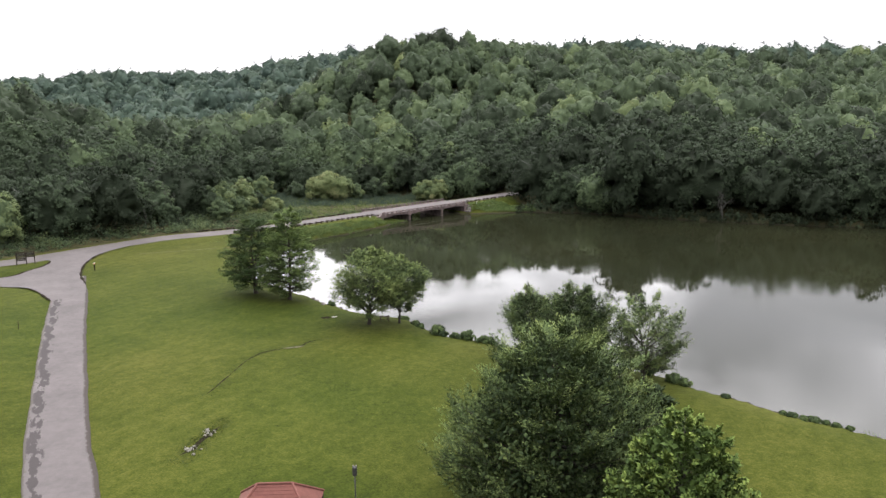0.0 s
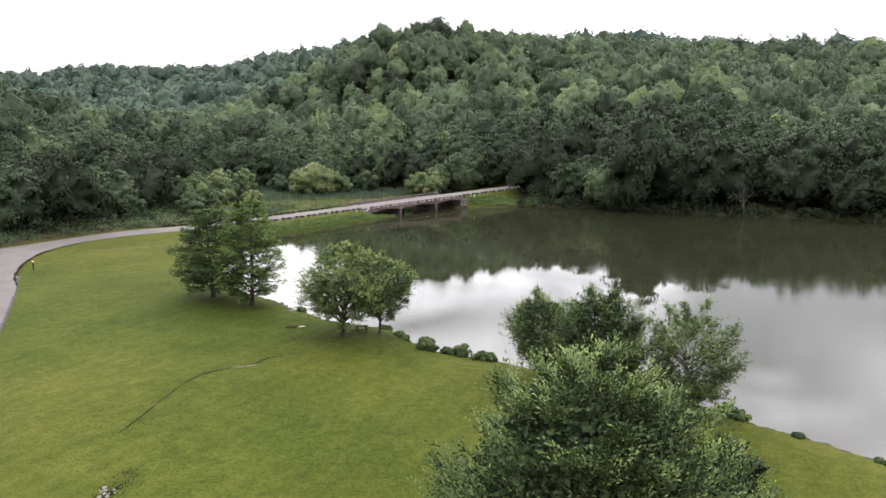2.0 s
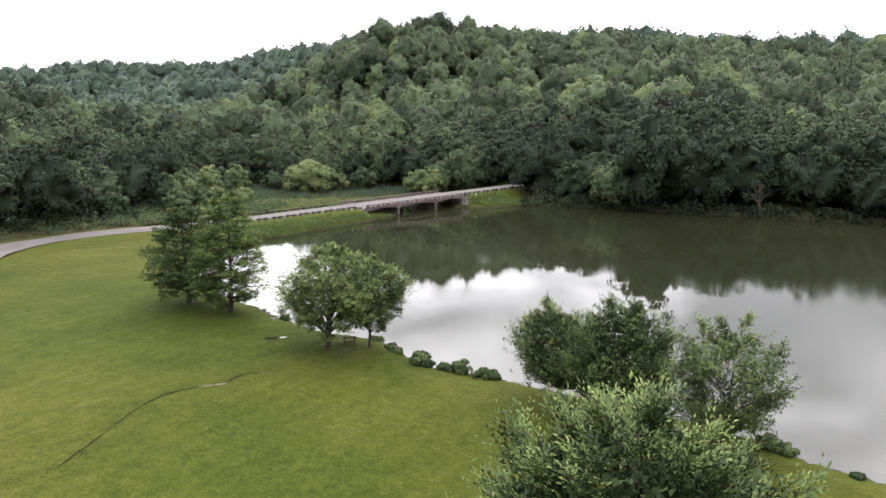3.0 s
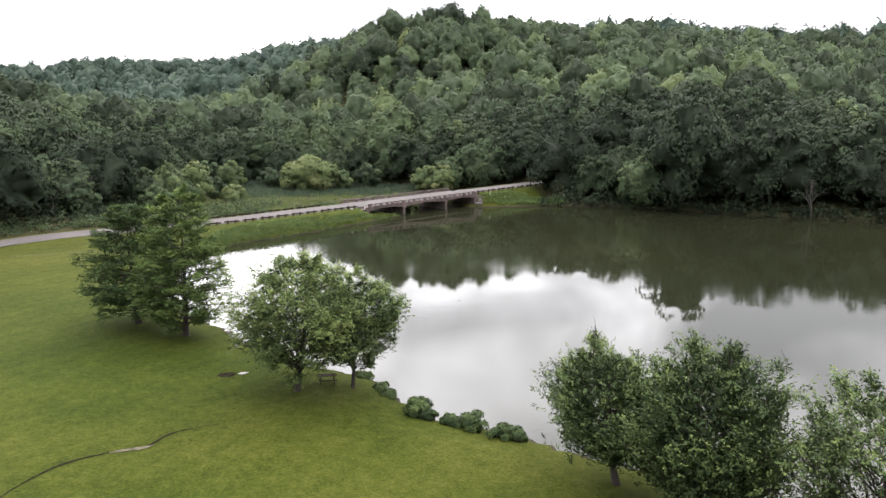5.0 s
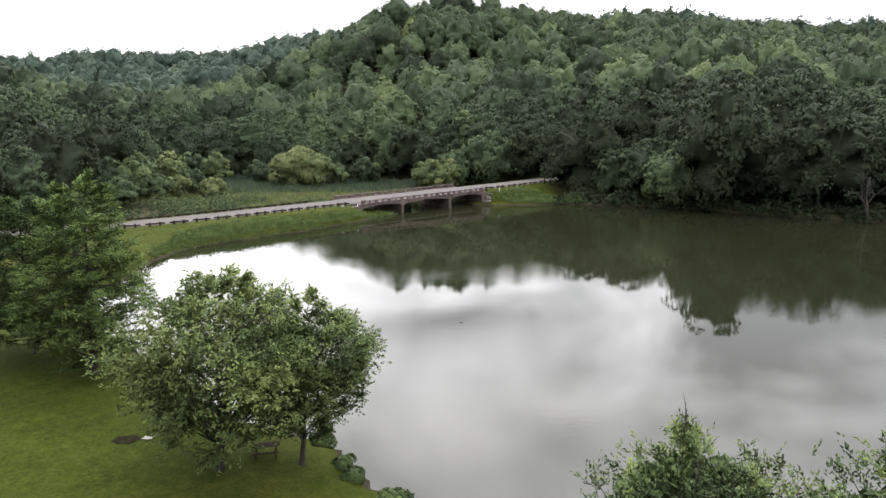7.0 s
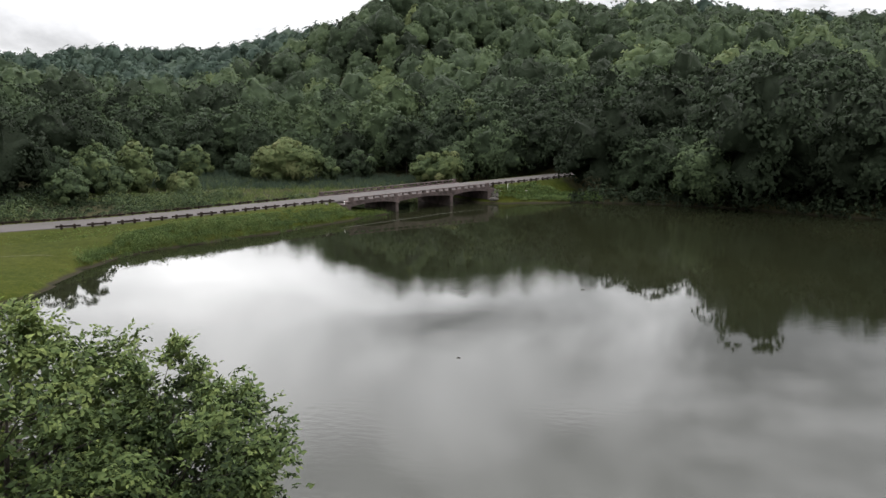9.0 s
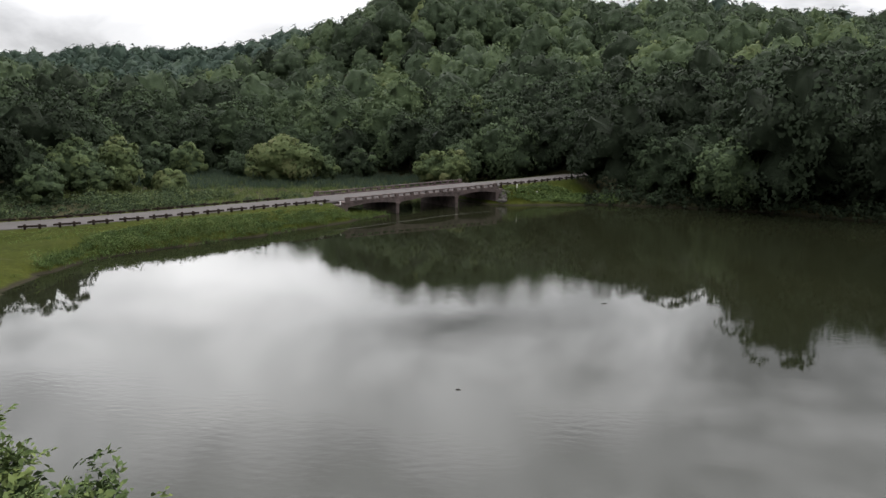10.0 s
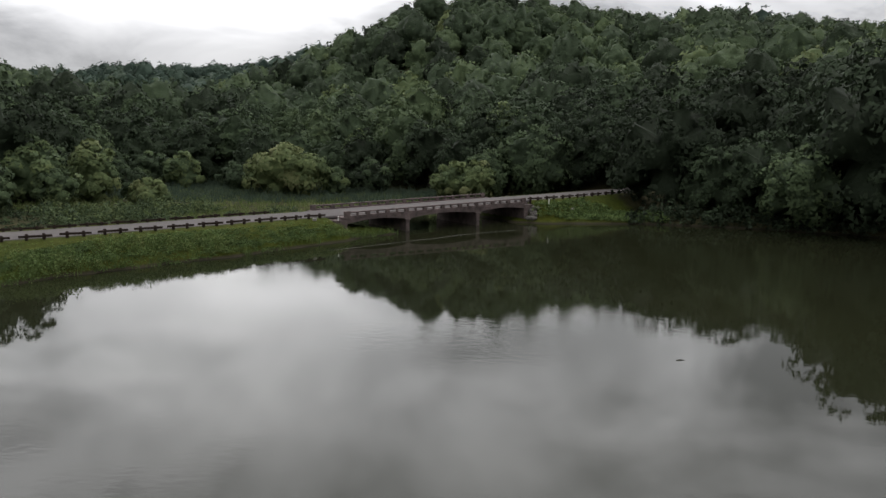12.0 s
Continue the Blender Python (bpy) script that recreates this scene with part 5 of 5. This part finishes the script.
shrub("meadow_shrub", 233, -12.4, 211.0, 3.2, 6.2, 0.72, "leafy green shrub behind the bridge", LEAF_WOODS, 0.42, 2600)
shrub("meadow_shrub", 234, -8.6, 209.4, 3.4, 6.8, 0.86, "round bright green shrub behind the bridge", LEAF_WOODS, 0.42, 2600)
shrub("meadow_shrub", 235, -49.6, 186.5, 2.6, 4.0, 0.70, "yellow-green shrub on the meadow's edge", LEAF_WOODS, 0.40, 2200)
shrub("meadow_shrub", 236, -57.3, 186.0, 3.4, 8.4, 0.62, "tall pale green shrub at the edge of the woods", LEAF_WOODS, 0.45, 3000)
shrub("meadow_shrub", 237, -51.5, 219.5, 3.0, 5.0, 0.34, "dark green shrub at the back of the meadow", LEAF_WOODS, 0.42, 2200)
shrub("meadow_shrub", 238, -60.5, 178.5, 3.6, 6.8, 0.62, "leafy shrub at the edge of the woods", LEAF_WOODS, 0.45, 2600)
shrub("meadow_shrub", 239, -68.5, 222.0, 3.6, 6.5, 0.30, "dark green shrub before the woods", LEAF_WOODS, 0.45, 2200)


for k, (x, y, r, h, tint) in enumerate(((-56.5, 165.5, 2.2, 4.6, 0.42), (-60.5, 170.5, 2.6, 6.6, 0.36), (-55.0, 175.5, 2.2, 4.4, 0.52), (-61.5, 180.5, 3.0, 7.6, 0.50), (-64.5, 189.0, 3.0, 7.0, 0.40), (-57.0, 195.5, 2.4, 4.6, 0.58),
                                          (-68.0, 199.5, 3.0, 6.2, 0.44), (-70.5, 212.0, 3.2, 6.8, 0.36), (-45.5, 223.0, 3.2, 6.4, 0.40), (-27.0, 219.5, 3.0, 6.0, 0.34), (-66.5, 160.0, 2.4, 5.0, 0.40))):
    shrub("meadow_shrub", 250 + k, x, y, r, h * 1.1, tint - 0.08, "leafy olive green shrub between meadow and woods", LEAF_WOODS, 0.34, 2600, group="shrubs at the edge of the meadow")


def scatter(seed, count, x0, x1, y0, y1, keep):
    r = np.random.default_rng(seed)
    p = np.stack([r.uniform(x0, x1, count), r.uniform(y0, y1, count)], -1)
    return p[keep(p)], r


def shore_band(low, high):
    def keep(p):
        d = np.where(inside(LAKE, p), -1, 1) * to_line(LAKE, p, True)[0]
        return (d > low) & (d < high) & (to_line(LINES["main"][0], p)[0] > 4.6)
    return keep


def weeds(name, places, rng_, size, high, clump, mat, tint, label, category, upright=False):
    """Leafy weeds or upright blades, clump by clump, in one mesh."""
    z = np.maximum(land(places), 0)
    tall = np.repeat(high * rng_.uniform(0.5, 1.3, len(places)) * (0.75 + 0.45 * waves(places[:, 0] * 2.3, places[:, 1] * 2.3)), clump)
    at = np.repeat(np.concatenate([places, z[:, None]], 1), clump, 0)
    n = len(at)
    shift = rng_.normal(size=(n, 2)) * 0.28
    at[:, :2] += shift
    tones = np.repeat(np.repeat(np.clip(tint + rng_.normal(size=len(places)) * 0.14, 0, 1), clump), 4)
    if upright:
        a = rng_.uniform(0, math.tau, n)
        side, lean = np.stack([np.cos(a), np.sin(a), 0 * a], -1) * size / 2, np.stack([rng_.normal(size=n) * 0.15, rng_.normal(size=n) * 0.15, 0 * a], -1)
        tip = at + lean + np.array([0, 0, 1]) * (tall * rng_.uniform(0.7, 1.2, n))[:, None]
        v = np.stack([at - side, at + side, tip + side * 0.15, tip - side * 0.15], 1).reshape(-1, 3)
        q = np.arange(4 * n).reshape(-1, 4)
    else:
        at[:, 2] += tall * rng_.uniform(0.05, 1.0, n)
        out_ = np.concatenate([shift * 1.5, np.full((n, 1), 0.5)], 1)
        v, q = leaf_cards(rng_, at, out_, size, 0.0, 0.55, 0.7)
    return tagged(new(name, mesh_of(name, v, q, mat=mat, tint=tones)), label, category, kind="stuff")


p, r = scatter(21, 9000, -40, -14, 138, 182, shore_band(0.0, 4.6))
p = p[to_line(LINES["main"][0], p)[0] > 5.6 + r.uniform(-0.6, 0.8, len(p))]
lump = np.clip(0.5 + 0.9 * waves(p[:, 0] * 1.7, p[:, 1] * 1.7), 0, 1)
weeds("bank_weeds", p, r, 0.17, 1.05 * np.clip((to_line(LINES["main"][0], p)[0] - 4.6) / 4.0, 0.25, 1) * (0.22 + 1.1 * lump ** 1.5), 28, LEAF_WEED, 0.14 + 0.50 * lump, "lush green weeds on the causeway bank", "weeds")
p, r = scatter(31, 5200, -52, -14, 136, 182, shore_band(0.3, 16))
d = to_line(LINES["main"][0], p)[0]
p = p[(d < 8.5) & inside(np.array([(-52, 136), (-14, 136), (-14, 184), (-22, 180), (-52, 152)]), p)]
weeds("verge_grass", p, r, 0.05, 0.20 * (0.5 + 0.8 * waves(p[:, 0] * 1.4, p[:, 1] * 1.4)), 9, LEAF_WEED, 0.36, "rough green grass along the verge of the causeway", "grass", True)
p, r = scatter(22, 1500, -40, -14, 138, 182, shore_band(-0.3, 1.0))
weeds("bank_reeds", p, r, 0.05, 0.95, 10, LEAF_WEED, 0.30, "dark green reeds at the water's edge", "reeds", True)
p, r = scatter(23, 2600, 0, 18, 187, 205, shore_band(0.2, 7))
weeds("bank_weeds", p, r, 0.28, 0.55, 12, LEAF_WEED, 0.40, "green weeds on the bank beyond the bridge", "weeds")
p, r = scatter(24, 5200, -74, -6, 190, 227, lambda p: ~inside(FOREST, p) & (to_line(LINES["main"][0], p)[0] > 15) & (p[:, 1] > 0.30 * p[:, 0] + 214))
weeds("meadow_reeds", p, r, 0.10, 1.15, 9, LEAF_HAZE_REED, 0.66, "dense blue-green reeds in the wet meadow", "reeds", True)
p, r = scatter(25, 26000, -90, -20, 120, 212, lambda p: ~inside(FOREST, p) & (to_line(LINES["main"][0], p)[0] > 4.8) & (to_line(LINES["main"][0], p)[0] < np.where(p[:, 0] < -40, 22, 9)) & inside(BEHIND, p))
lump = np.clip(0.35 + 1.1 * waves(p[:, 0] * 0.9, p[:, 1] * 0.9), 0, 1)
p = p[r.uniform(size=len(p)) < 0.25 + lump]
lump = np.clip(0.35 + 1.1 * waves(p[:, 0] * 0.9, p[:, 1] * 0.9), 0, 1)
weeds("roadside_scrub", p, r, 0.30, 0.35 + 1.9 * lump, 14, LEAF_WOODS, 0.34 + 0.3 * lump, "olive green scrub behind the causeway", "scrub")
p, r = scatter(26, 2600, -62, -12, 170, 218, lambda p: ~inside(FOREST, p) & ~inside(LAKE, p) & (to_line(LINES["main"][0], p)[0] > 5))
weeds("meadow_grass", p, r, 0.08, 0.7, 10, LEAF_WEED, 0.75, "tall brownish meadow grass", "grass", True)
p, r = scatter(27, 2400, -40, 40, 50, 140, shore_band(-0.1, 0.7))
weeds("shore_grass", p, r, 0.05, 0.28, 8, LEAF_WEED, 0.35, "rough grass along the lake edge", "grass", True)
p, r = scatter(30, 420, -23.5, -18.5, 49, 57.5, lambda p: np.hypot((p[:, 0] + 20.8 - 0.12 * (p[:, 1] - 53)) / 1.0, 0 * p[:, 1]) < 0.9)
weeds("hollow_grass", p, r, 0.05, 0.15, 6, LEAF_LOW, 0.40, "long grass round the worn hollow of the lawn", "grass", True)
p, r = scatter(32, 2600, -25, -15, 62, 82, lambda p: to_line(curve_through([(x, y, 0) for x, y in CHANNEL], 0.5)[:, :2], p)[0] < 0.45)
weeds("channel_grass", p[::3], r, 0.05, 0.06, 6, LEAF_LOW, 0.35, "dark tufts of grass along the drain channel", "grass", True)
p, r = scatter(28, 9000, 13, 120, 150, 200, shore_band(-1.0, 2.5))
weeds("shore_brush", p, r, 0.55, 2.4, 12, LEAF_WOODS, 0.08, "dark leafy brush hanging over the far shore", "brush")
p, r = scatter(29, 12000, -130, -50, 95, 215, lambda p: (to_line(FOREST, p, True)[0] < 2.6) & (to_line(LINES["main"][0], p)[0] > 5))
weeds("woodland_brush", p, r, 0.42, 2.6, 16, LEAF_WOODS, 0.26, "dark leafy brush at the foot of the woods", "brush")


# ---- bare trees ----
def bare_tree(seed, x, y, high, label):
    root = tagged(new("bare_tree"), label, "tree", "bare trees")
    bm = bmesh.new()
    r = np.random.default_rng(seed)

    def grow_limb(at, way, long_, thick, depth):
        mid = at + way * long_ * 0.5 + Vector(r.normal(size=3)) * long_ * 0.05
        end = at + way * long_ + Vector(r.normal(size=3)) * long_ * 0.06
        tube(bm, [at, mid, end], [thick, thick * 0.75, thick * 0.45], 5)
        if depth:
            for k in range(3):
                s = 0.45 + 0.27 * k
                turn = (way + Vector(r.normal(size=3)) * 0.55).normalized()
                grow_limb(at.lerp(end, min(s, 1)), turn, long_ * 0.62, thick * 0.5, depth - 1)

    grow_limb(Vector((0, 0, -0.2)), Vector((0, 0, 1)), high * 0.5, 0.20, 4)
    part("branches", bm, BARK_GREY, root)
    root.matrix_basis = pose(x, y, ground_z(x, y))


bare_tree(1, 60.0, 174.2, 8, "pale bare tree leaning at the far shore")
bare_tree(2, -66, 160.5, 9, "grey bare tree at the edge of the woods")
bare_tree(3, -70.5, 157.5, 8, "grey bare tree among the woods' edge")
for k, (x, y) in enumerate(((40.4, 302.5), (135.0, 293.5), (3.5, 256.5), (-76.9, 173.5), (12.0, 385.0))):
    bare_tree(11 + k, x, y, 12.5, "grey leafless tree rising among the woods")
